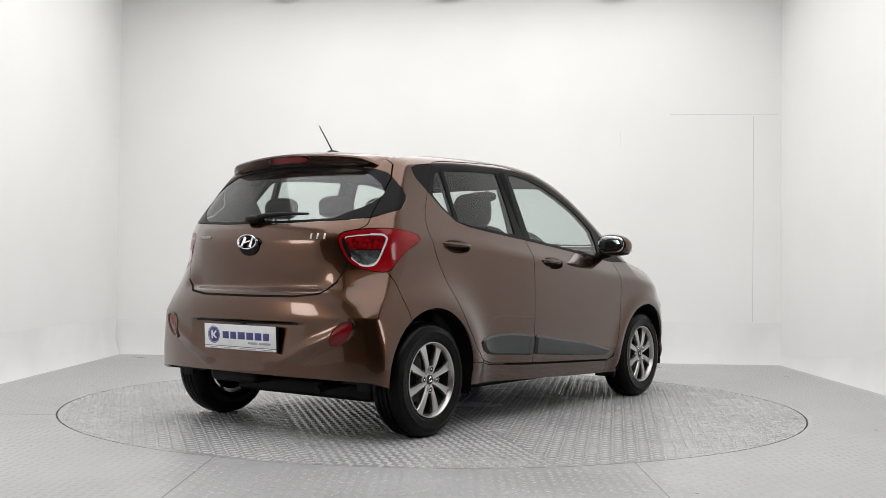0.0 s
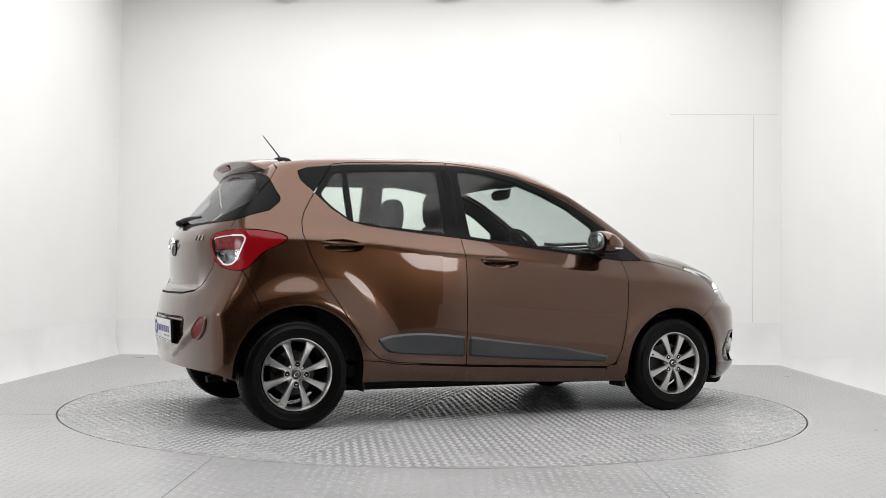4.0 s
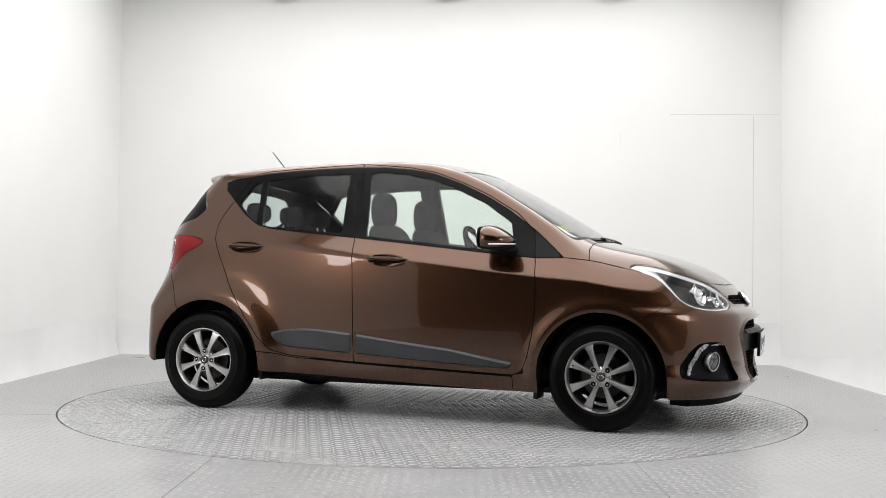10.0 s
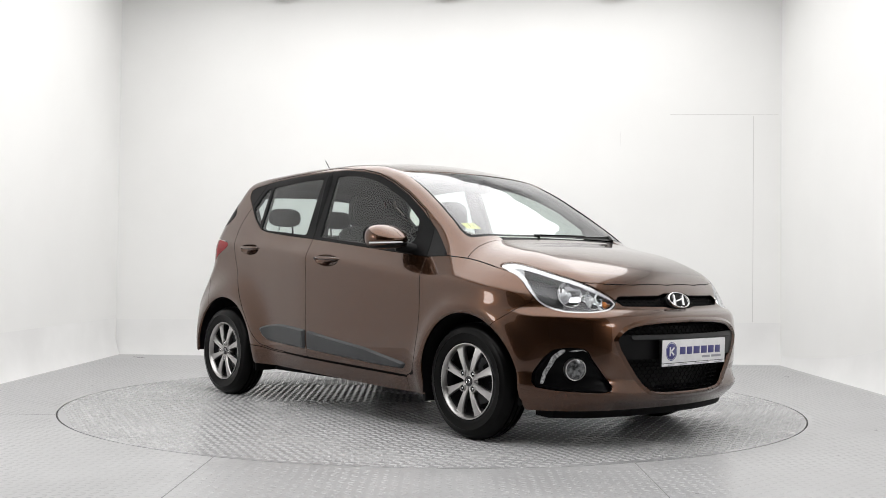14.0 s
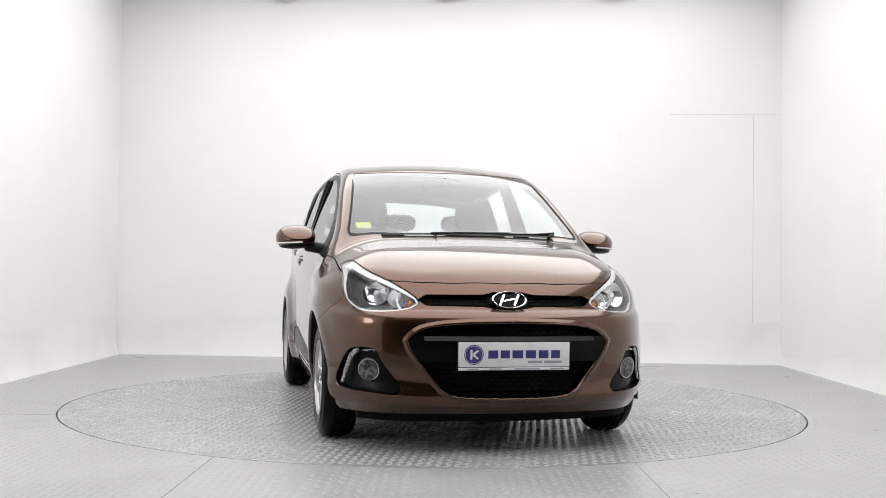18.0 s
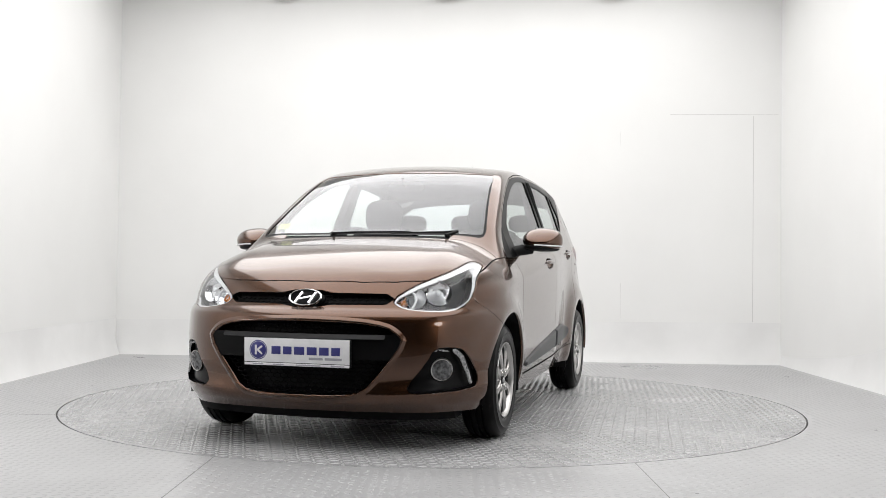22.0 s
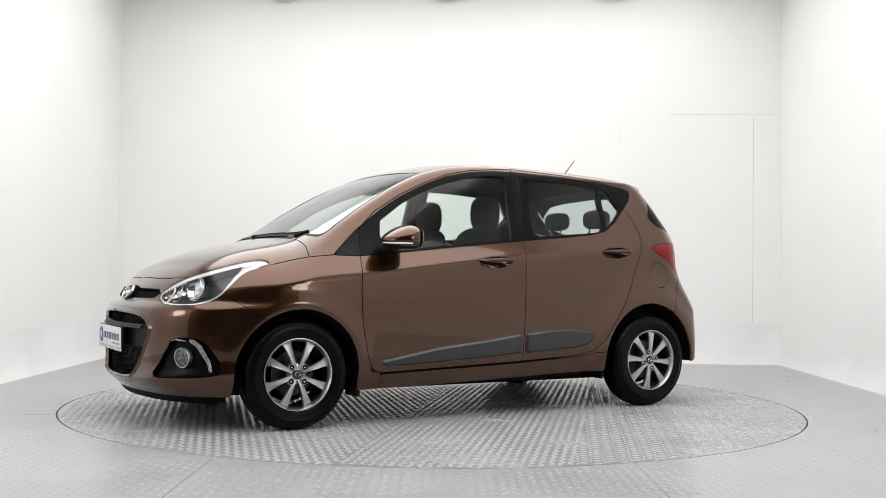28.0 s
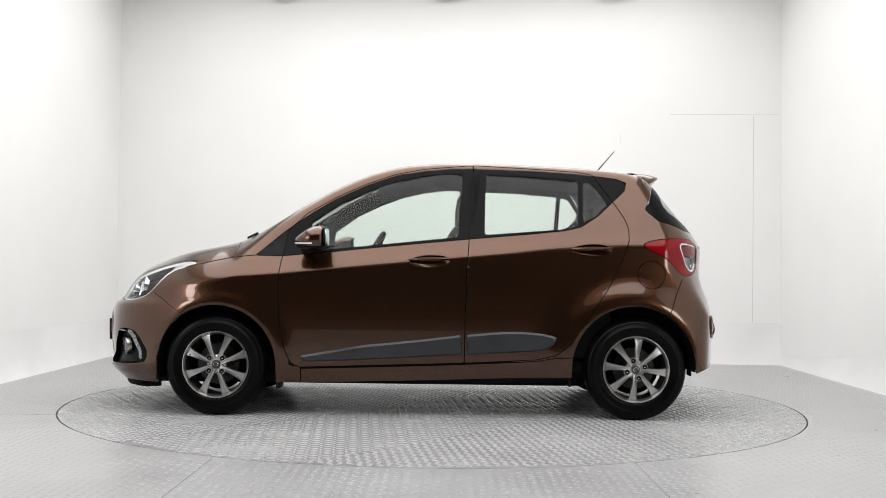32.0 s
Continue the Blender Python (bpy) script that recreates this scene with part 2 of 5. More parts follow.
for x, y in ((3.43, 3.75), (-3.33, 3.75), (-3.33, -9.0), (3.43, -9.0)):
    w = bm.verts.new((x, y, 0))
    ks = [k for k in range(N) if abs(outer[k].co.x - outer[(k + 1) % N].co.x) > 1e-6 and abs(outer[k].co.y - outer[(k + 1) % N].co.y) > 1e-6]
    k = min(ks, key=lambda k: (outer[k].co - w.co).length)
    bm.faces.new((outer[k], w, outer[(k + 1) % N]))
bm.faces.new(low[::-1])
bmesh.ops.recalc_face_normals(bm, faces=bm.faces)
floor = tagged(part("floor", bm, FLOOR, None, smooth=False), "grey painted tread plate floor of the photo bay", "floor", kind="structure")
stud_field("floor_studs", lambda x, y: (np.hypot(x, y) > R + 0.03) & (x > -3.05) & (x < 3.13) & (y > -3.3) & (y < 3.0), 0.0, 0.0, STUD, floor, "worn raised lozenge studs", 3.3, 0.25)
for a, b in (((0.905, -2.075), (0.89, -5.0)), ((-0.95, -2.05), (-0.96, -5.0)), ((-2.12, -0.78), (-3.06, -0.78))):
    joint("plate_joint", a, b, 0.005, 0.0, floor)
bm = bmesh.new()
revolve(bm, [(R - 0.0092, -0.006), (R - 0.0005, -0.006), (R - 0.0005, -0.05), (R - 0.0092, -0.05)], 160, "z", None, True)
part("pit_gap", bm, SEAM, floor, "dark gap round the turntable", False)


# small dark chips in the paint
def chips(parent, count, keep, label):
    rng = random.Random(7)
    bm = bmesh.new()
    while count:
        x, y = rng.uniform(-2.9, 2.9), rng.uniform(-3.0, 2.6)
        if keep(math.hypot(x, y)):
            r = rng.uniform(0.004, 0.011)
            a0 = rng.uniform(0, 6.3)
            ring = [bm.verts.new((x + r * rng.uniform(0.6, 1.2) * math.cos(a0 + k * 1.047), y + r * rng.uniform(0.6, 1.2) * math.sin(a0 + k * 1.047), 0.0007)) for k in range(6)]
            bm.faces.new(ring)
            count -= 1
    tagged(part("paint_chips", bm, PLATEJOINT, parent, label, False), kind="stuff")


chips(table, 26, lambda d: d < 2.2, "small dark chips in the grey paint")
chips(floor, 22, lambda d: d > 2.3, "small dark chips in the grey paint")


# ---- the car's skin: four smooth surfaces (side, top, front, rear) blended into one ----
# x forward, y to the car's left, z up; x = 0 midway between the axles.
def spline(xs, ys):
    """A natural-looking cubic through a few points, flat beyond its ends."""
    xs, ys = np.array(xs, float), np.array(ys, float)
    h = np.diff(xs)
    s = np.diff(ys) / h
    d = np.concatenate([[s[0]], np.where(s[:-1] * s[1:] > 0, 2 * s[:-1] * s[1:] / (s[:-1] + s[1:] + 1e-12), 0), [s[-1]]])

    def f(x):
        x = np.clip(x, xs[0], xs[-1])
        i = np.clip(np.searchsorted(xs, x) - 1, 0, len(h) - 1)
        u = (x - xs[i]) / h[i]
        return (ys[i] * (1 + 2 * u) * (1 - u) ** 2 + d[i] * h[i] * u * (1 - u) ** 2
                + ys[i + 1] * u * u * (3 - 2 * u) + d[i + 1] * h[i] * u * u * (u - 1))
    return f


top_z = spline([-1.7, -1.45, -1.3, -1.0, -0.7, -0.4, -0.15, 0.1, 0.3, 0.5, 0.7, 0.9, 1.04, 1.11, 1.17, 1.24, 1.38, 1.55, 1.70, 1.80, 1.90, 2.0],
               [1.40, 1.435, 1.455, 1.482, 1.497, 1.506, 1.507, 1.492, 1.450, 1.368, 1.259, 1.141, 1.056, 1.020, 1.001, 0.985, 0.957, 0.908, 0.846, 0.783, 0.715, 0.64])
top_crown = spline([-1.6, -1.0, 0.0, 0.25, 0.6, 0.95, 1.25, 1.4, 1.7], [0.18, 0.12, 0.12, 0.12, 0.105, 0.10, 0.075, 0.078, 0.14])
top_edge = spline([-1.6, 0.55, 0.85, 1.15, 1.4, 1.8], [0.25, 0.25, 0.55, 1.15, 1.25, 0.95])
width = spline([-1.75, -1.5, -1.19, -0.93, -0.72, -0.5, -0.2, 0.3, 0.8, 1.19, 1.5, 1.75, 1.95], [0.755, 0.760, 0.765, 0.770, 0.779, 0.792, 0.807, 0.812, 0.815, 0.825, 0.805, 0.77, 0.70])
shoulder_z = spline([-1.7, -1.15, -0.82, -0.24, 0.37, 0.82, 1.3, 1.8], [0.99, 0.985, 0.972, 0.926, 0.87, 0.825, 0.785, 0.70])
belt_z = spline([-1.7, -1.15, -0.8, -0.24, 0.38, 0.83, 1.3, 1.8], [1.09, 1.10, 1.085, 1.021, 0.958, 0.915, 0.875, 0.80])
low_profile = spline([0.10, 0.20, 0.28, 0.36, 0.45, 0.56, 0.70, 0.85], [0.085, 0.052, 0.026, 0.012, 0.006, 0.002, 0.0, 0.0])
front_x = spline([0.10, 0.16, 0.20, 0.235, 0.27, 0.32, 0.50, 0.58, 0.622, 0.644, 0.662, 0.70, 0.78, 0.90], [1.80, 1.855, 1.898, 1.935, 1.948, 1.948, 1.955, 1.950, 1.938, 1.914, 1.888, 1.866, 1.815, 1.73])
rear_x = spline([0.15, 0.25, 0.32, 0.42, 0.58, 0.66, 0.715, 0.75, 0.85, 0.965, 1.03, 1.07, 1.20, 1.38, 1.50],
                [-1.70, -1.728, -1.736, -1.738, -1.738, -1.730, -1.710, -1.672, -1.682, -1.688, -1.665, -1.635, -1.53, -1.375, -1.27])
corner_x = spline([0.15, 0.25, 0.32, 0.42, 0.58, 0.66, 0.75, 0.85, 0.965, 1.03, 1.07, 1.20, 1.38, 1.50],
                  [-1.70, -1.728, -1.736, -1.738, -1.736, -1.724, -1.698, -1.676, -1.668, -1.652, -1.632, -1.53, -1.375, -1.27])
green_taper = spline([-1.6, -1.16, -0.7, -0.2, 0.4, 1.0], [-0.012, -0.018, -0.016, 0.0, 0.0, 0.02])
FRONT_HUB, REAR_HUB, HUB_Z = 1.1925, -1.1925, 0.283


def smax(a, b, k):
    h = np.maximum(k - np.abs(a - b), 0)
    return np.maximum(a, b) + h * h / (4 * k)


def side_y(x, z):
    w, zs, zb = width(x), shoulder_z(x), belt_z(x)
    ends = np.clip((np.abs(x + 0.03) - 1.28) / 0.2, 0, 1)
    low = w - low_profile(z) * (1 - 0.75 * ends * np.clip((z - 0.18) / 0.1, 0, 1)) - 0.10 * np.maximum(z - 0.70, 0) ** 2
    mid = w - 0.008 - 0.60 * (z - zs)
    high = w - 0.068 - green_taper(x) - 0.335 * (z - zb) - 0.09 * np.maximum(z - zb, 0) ** 2
    y = -smax(-low, -smax(mid, high, 0.02), 0.012)
    r = np.hypot(x - FRONT_HUB, np.maximum(z - 0.29, 0))
    y = y + 0.016 * np.exp(-((r - 0.36) / 0.055) ** 2) * (z < 0.9)
    r = np.hypot(x - REAR_HUB - 0.02, np.maximum(z - 0.30, 0))
    y = y + 0.050 * np.exp(-((r - 0.36) / 0.12) ** 2)
    return y


def skin(p):
    """Below zero inside the car, above zero outside."""
    x, y, z = p[:, 0], np.abs(p[:, 1]), p[:, 2]
    side = (y - side_y(x, z)) * 0.95
    zt = top_z(x) - top_crown(x) * y * y - top_edge(x) * np.maximum(y - 0.48, 0) ** 2
    top = (z - zt) * 0.88
    front = x - (front_x(z) - 0.33 * y * y - 1.3 * np.maximum(y - 0.45, 0) ** 2)
    up = np.clip((z - 0.60) / 0.28, 0, 1)
    blend = np.clip((y - 0.40) / 0.18, 0, 1) ** 2 * (3 - 2 * np.clip((y - 0.40) / 0.18, 0, 1))
    rear = (rear_x(z) * (1 - blend) + corner_x(z) * blend + (0.20 + 0.07 * up) * y * y + (0.2 + 1.1 * up) * np.maximum(y - 0.5, 0) ** 2) - x
    end = np.clip((y - 0.22) / 0.32, 0, 1)
    lip = z - (0.258 + 0.10 * np.maximum(y - 0.35, 0))
    front = front - (0.012 * np.exp(-(lip / 0.032) ** 2) - 0.008 * np.exp(-((lip - 0.064) / 0.034) ** 2)) * end * end * (3 - 2 * end)
    smile = z - (0.385 + 0.42 * np.maximum(y - 0.26, 0))
    rear = rear - 0.014 * np.exp(-(smile / 0.030) ** 2) * np.clip((y - 0.15) / 0.25, 0, 1) * np.clip((0.70 - y) / 0.12, 0, 1)
    rear = rear + 0.022 * np.clip((z - 0.38) / 0.18, 0, 1) * np.clip((0.574 - z) / 0.010, 0, 1) * np.clip((0.41 - y) / 0.10, 0, 1)
    s = smax(side, front, 0.16)
    s = smax(s, rear, 0.05 + 0.03 * up)
    return smax(smax(s, top, 0.042), 0.12 - z, 0.01)


class Sheet:
    """A piece of the skin: points, normals and triangles of the car's left half."""

    def __init__(self, v, n, t):
        self.v, self.n, self.t = v, n, t

    def cut(self, field):
        """Splits along field = 0 into the piece below zero and the piece above."""
        f = field(self.v)
        s = f > 0
        ts = s[self.t].sum(1)
        ins, outs = list(self.t[ts == 0]), list(self.t[ts == 3])
        v, n, made, seen = [], [], len(self.v), {}

        def mid(a, b):
            nonlocal made
            key = (min(a, b), max(a, b))
            if key not in seen:
                u = f[a] / (f[a] - f[b])
                v.append(self.v[a] + u * (self.v[b] - self.v[a]))
                n.append(self.n[a] + u * (self.n[b] - self.n[a]))
                seen[key] = made
                made += 1
            return seen[key]
        for a, b, c in self.t[(ts == 1) | (ts == 2)]:
            while s[a] == s[b] or s[a] == s[c]:
                a, b, c = b, c, a
            ab, ac = mid(a, b), mid(a, c)
            one, two = [(a, ab, ac)], [(ab, b, c), (ab, c, ac)]
            (outs if s[a] else ins).extend(one)
            (ins if s[a] else outs).extend(two)
        V = np.vstack([self.v, np.array(v).reshape(-1, 3)])
        N = np.vstack([self.n, np.array(n).reshape(-1, 3)])
        return Sheet(V, N, np.array(ins, int).reshape(-1, 3)).tidy(), Sheet(V, N, np.array(outs, int).reshape(-1, 3)).tidy()

    def tidy(self):
        used, inv = np.unique(self.t, return_inverse=True)
        n = self.n[used]
        n = n / np.maximum(np.linalg.norm(n, axis=1), 1e-9)[:, None]
        return Sheet(self.v[used], n, inv.reshape(-1, 3))

    def largest(self):
        """The biggest connected piece alone."""
        root = np.arange(len(self.v))
        for _ in range(400):
            low = root[self.t].min(1)
            new_root = root.copy()
            np.minimum.at(new_root, self.t.ravel(), np.repeat(low, 3))
            if (new_root == root).all():
                break
            root = new_root[new_root]
        ids, cnt = np.unique(root[self.t[:, 0]], return_counts=True)
        return Sheet(self.v, self.n, self.t[root[self.t[:, 0]] == ids[cnt.argmax()]]).tidy()

    def mirrored(self):
        f = np.array([1, -1, 1])
        return Sheet(self.v * f, self.n * f, self.t[:, ::-1])

    def plus(self, o):
        return Sheet(np.vstack([self.v, o.v]), np.vstack([self.n, o.n]), np.vstack([self.t, o.t + len(self.v)]))

    def pushed(self, d):
        return Sheet(self.v + self.n * d, self.n, self.t)


def project(way_points, ways):
    lo, hi = np.zeros(len(ways)), np.full(len(ways), 1.6)
    for _ in range(30):
        m = (lo + hi) / 2
        s = skin(way_points + ways * m[:, None]) > 0
        hi, lo = np.where(s, m, hi), np.where(s, lo, m)
    return way_points + ways * lo[:, None]


def skin_normals(v):
    e = 0.004
    g = np.stack([skin(v + np.eye(3)[i] * e) - skin(v - np.eye(3)[i] * e) for i in range(3)], 1)
    return g / np.linalg.norm(g, axis=1)[:, None]


def half_skin():
    x0, x1, z0, nphi, ncap = -1.10, 1.16, 0.62, 176, 84
    phi = np.linspace(-math.pi / 2, math.pi / 2, nphi + 1)
    rows = [(x0, -b) for b in np.linspace(math.pi / 2, 0, ncap, endpoint=False)]
    rows += [(x, 0.0) for x in np.linspace(x0, x1, 118)]
    rows += [(x1, b) for b in np.linspace(0, math.pi / 2, ncap + 1)[1:]]
    o, w = [], []
    for x, b in rows:
        for a in phi:
            o.append((x, 0, z0))
            w.append((math.sin(b), math.cos(b) * math.cos(a), math.cos(b) * math.sin(a)))
    v = project(np.array(o), np.array(w))
    v[:, 1] = np.where(v[:, 1] < 1e-4, 0, v[:, 1])
    n = skin_normals(v)
    k = nphi + 1
    t = []
    for i in range(len(rows) - 1):
        for j in range(nphi):
            a, b, c, d = i * k + j, i * k + j + 1, (i + 1) * k + j + 1, (i + 1) * k + j
            t += [(a, b, c), (a, c, d)]
    t = np.array(t)
    area2 = np.linalg.norm(np.cross(v[t[:, 1]] - v[t[:, 0]], v[t[:, 2]] - v[t[:, 0]]), axis=1)
    return Sheet(v, n, t[area2 > 1e-9]).tidy()


def loop(pts, turns=0):
    """A closed outline; with turns it is rounded by that many corner cuts."""
    p = np.array(pts, float)
    for _ in range(turns):
        q = np.roll(p, -1, 0)
        p = np.stack([0.75 * p + 0.25 * q, 0.25 * p + 0.75 * q], 1).reshape(-1, 2)
    return p


def outline(u, w, poly):
    """The signed distance from an outline in the plane (u, w), below zero inside."""
    q = np.stack([u, w], 1)
    d = np.full(len(q), 1e9)
    inside = np.zeros(len(q), bool)
    for a, b in zip(poly, np.roll(poly, -1, 0)):
        e = b - a
        h = np.clip(((q - a) @ e) / max(e @ e, 1e-12), 0, 1)
        d = np.minimum(d, np.hypot(*(q - a - h[:, None] * e).T))
        up = (a[1] <= q[:, 1]) != (b[1] <= q[:, 1])
        with np.errstate(divide="ignore", invalid="ignore"):
            xi = a[0] + (q[:, 1] - a[1]) / (b[1] - a[1]) * e[0]
        inside ^= up & (q[:, 0] < xi)
    return np.where(inside, -d, d)


# ---- the car: panels cut out of the skin ----
car = new("hatchback_car")
tagged(car, "brown metallic five-door hatchback with silver alloys on a grey turntable", "car")
GAP = 0.0025


def rimmed(s, depth, centre):
    """A sheet with its edges folded inwards, as pressed panels have them."""
    e = np.vstack([s.t[:, [0, 1]], s.t[:, [1, 2]], s.t[:, [2, 0]]])
    key = np.sort(e, 1)
    _, idx, cnt = np.unique(key, axis=0, return_index=True, return_counts=True)
    b = e[idx[cnt == 1]]
    if centre:
        b = b[~((np.abs(s.v[b[:, 0], 1]) < 1e-4) & (np.abs(s.v[b[:, 1], 1]) < 1e-4))]
    used, inv = np.unique(b, return_inverse=True)
    inv = inv.reshape(-1, 2)
    low = s.v[used] - s.n[used] * depth
    out = np.zeros((len(used), 3))
    for k, (p, q) in enumerate(b):
        d = np.cross(s.v[q] - s.v[p], s.n[p])
        out[inv[k, 0]] += d
        out[inv[k, 1]] += d
    out /= np.maximum(np.linalg.norm(out, axis=1), 1e-9)[:, None]
    k0 = len(s.v)
    t = np.vstack([np.stack([b[:, 1], b[:, 0], k0 + inv[:, 0]], 1), np.stack([b[:, 1], k0 + inv[:, 0], k0 + inv[:, 1]], 1)])
    return Sheet(np.vstack([s.v, low]), np.vstack([s.n, out]), np.vstack([s.t, t]))


def bent(s):
    """The same sheet with normals taken from its own faces."""
    c = np.cross(s.v[s.t[:, 1]] - s.v[s.t[:, 0]], s.v[s.t[:, 2]] - s.v[s.t[:, 0]])
    n = np.zeros_like(s.v)
    for k in range(3):
        np.add.at(n, s.t[:, k], c)
    n *= np.where((n * s.n).sum(1) < 0, -1, 1)[:, None]
    return Sheet(s.v, n / np.maximum(np.linalg.norm(n, axis=1), 1e-12)[:, None], s.t)


def panel(name, s, mat, parent=None, label="", depth=0.014, centre=False):
    if depth:
        s = rimmed(s, depth, centre)
    if centre:
        s = s.plus(s.mirrored())
    return mesh_object(name, s.v, s.t, mat, parent or car, label, s.n)


def pair(name, s, mat, parents=None, label="", depth=0.014):
    """A panel on the car's left and its twin on the right."""
    r = rimmed(s, depth, False) if depth else s
    m = r.mirrored()
    pl, pr = parents or (car, car)
    return mesh_object(name, r.v, r.t, mat, pl, label, r.n), mesh_object(name, m.v, m.t, mat, pr, label, m.n)


def apart(s, field):
    """Cuts a piece out of a sheet with a shut line round it. Returns the piece and the rest."""
    inner, rest = s.cut(lambda p: field(p) + GAP)
    _, rest = rest.cut(lambda p: field(p) - GAP)
    return inner, rest


def side(poly, turns=0):
    poly = loop(poly, turns)
    return lambda p: np.where(p[:, 1] > 0.3, outline(p[:, 0], p[:, 2], poly), 1.0)


def from_front(poly, turns=0):
    poly = loop(poly, turns)
    return lambda p: np.where(p[:, 0] > 0.9, outline(p[:, 1], p[:, 2], poly), 1.0)


def from_rear(poly, turns=0):
    poly = loop(poly, turns)
    return lambda p: np.where(p[:, 0] < -1.0, outline(p[:, 1], p[:, 2], poly), 1.0)


def from_top(poly, turns=0):
    poly = loop(poly, turns)
    return lambda p: np.where(p[:, 2] > 0.6, outline(p[:, 0], p[:, 1], poly), 1.0)


def front_corner(poly, turns=0):
    poly = loop(poly, turns)
    return lambda p: np.where(p[:, 0] > 0.9, outline((p[:, 1] - p[:, 0]) * 0.7071, p[:, 2], poly), 1.0)


def rear_corner(poly, turns=0):
    poly = loop(poly, turns)
    return lambda p: np.where(p[:, 0] < -1.0, outline((p[:, 1] + p[:, 0]) * 0.7071, p[:, 2], poly), 1.0)


def cast(o, d):
    p = project(np.array([o], float), np.array([d], float))
    return Vector(p[0]), Vector(skin_normals(p)[0])


def on_side(x, z, s=1):
    p, n = cast((x, 0, z), (0, s, 0))
    return p, n


def on_front(y, z):
    return cast((0.9, y, z), (1, 0, 0))


def on_rear(y, z):
    return cast((-0.8, y, z), (-1, 0, 0))


def upright(p, n, up=(0, 0, 1)):
    """A pose at p whose z axis is the outward normal n and whose y axis points up."""
    z = Vector(n).normalized()
    x = Vector(up).cross(z).normalized()
    y = z.cross(x)
    m = Matrix((x, y, z)).transposed().to_4x4()
    m.translation = p
    return m


full = half_skin()
bottom_z = spline([-1.75, -1.62, -1.5, -1.3, -0.8, 0.7, 1.3, 1.6, 1.95], [0.312, 0.300, 0.262, 0.24, 0.235, 0.192, 0.186, 0.180, 0.186])
full, _ = full.cut(lambda p: bottom_z(p[:, 0]) - p[:, 2])
ARCHES = ((FRONT_HUB, 0.287, 0.342), (REAR_HUB + 0.012, 0.295, 0.352))


def arch(p):
    d = np.full(len(p), 1.0)
    for cx, cz, r in ARCHES:
        d = np.minimum(d, np.hypot(p[:, 0] - cx, np.maximum(p[:, 2] - cz, 0)) - r)
    return np.where(p[:, 1] > 0.4, d, 1.0)


_, full = full.cut(arch)
rest = full

# side windows
DLO = [(0.985, 0.912), (0.824, 1.053), (0.662, 1.170), (0.528, 1.251), (0.360, 1.330), (0.196, 1.391), (0.03, 1.423), (-0.137, 1.439),
       (-0.27, 1.440), (-0.634, 1.429), (-0.866, 1.414), (-0.997, 1.398), (-1.10, 1.384), (-1.155, 1.362), (-1.145, 1.315), (-1.072, 1.246),
       (-0.986, 1.164), (-0.885, 1.097), (-0.787, 1.074), (-0.593, 1.052), (-0.238, 1.019), (0.021, 0.993), (0.376, 0.956), (0.538, 0.938), (0.828, 0.910)]
REAR_SEAM = [(-0.960, 1.41), (-0.970, 1.391), (-1.072, 1.249), (-1.135, 1.150), (-1.157, 1.09), (-1.157, 1.02), (-1.117, 0.911), (-1.037, 0.750), (-0.910, 0.557),
             (-0.818, 0.428), (-0.740, 0.362), (-0.629, 0.335), (-0.4, 0.322), (-0.218, 0.313)]
B_SEAM = [(-0.218, 0.313), (-0.221, 0.60), (-0.228, 0.85), (-0.240, 1.02), (-0.262, 1.42), (-0.264, 1.46)]
FRONT_SEAM = [(0.717, 0.279), (0.768, 0.303), (0.80, 0.38), (0.826, 0.50), (0.840, 0.62), (0.844, 0.76), (0.832, 0.88), (0.822, 0.93), (0.806, 1.06)]
windows, rest = apart(rest, side(DLO))
front_region = FRONT_SEAM + [(0.70, 1.16), (0.528, 1.262), (0.36, 1.34), (0.196, 1.40), (0.03, 1.433), (-0.137, 1.449)] + B_SEAM[::-1][:1] + B_SEAM[::-1][1:]
rear_region = B_SEAM + [(-0.634, 1.44), (-0.866, 1.425)] + REAR_SEAM[:-1]
win_front, win_rest = apart(windows, side(front_region))
win_rear, win_rest = apart(win_rest, side(rear_region))
sail, quarter_tri = win_rest.cut(lambda p: -p[:, 0])
door_front, rest = apart(rest, side(front_region))
door_rear, rest = apart(rest, side(rear_region))
glass_front, frame_front = win_front.cut(side([(0.662, 0.940), (0.688, 1.03), (0.672, 1.110), (0.51, 1.222), (0.345, 1.300), (0.185, 1.358), (0.03, 1.392), (-0.104, 1.407), (-0.203, 1.407),
                                              (-0.176, 1.03), (0.0, 1.011), (0.3, 0.979)]))
glass_rear, frame_rear = win_rear.cut(side([(-0.336, 1.402), (-0.6, 1.393), (-0.877, 1.371), (-0.868, 1.097), (-0.80, 1.085), (-0.723, 1.077), (-0.328, 1.044)]))
glass_quarter, frame_rear = frame_rear.cut(side([(-0.905, 1.368), (-0.955, 1.355), (-1.040, 1.234), (-0.986, 1.175), (-0.897, 1.112)]))

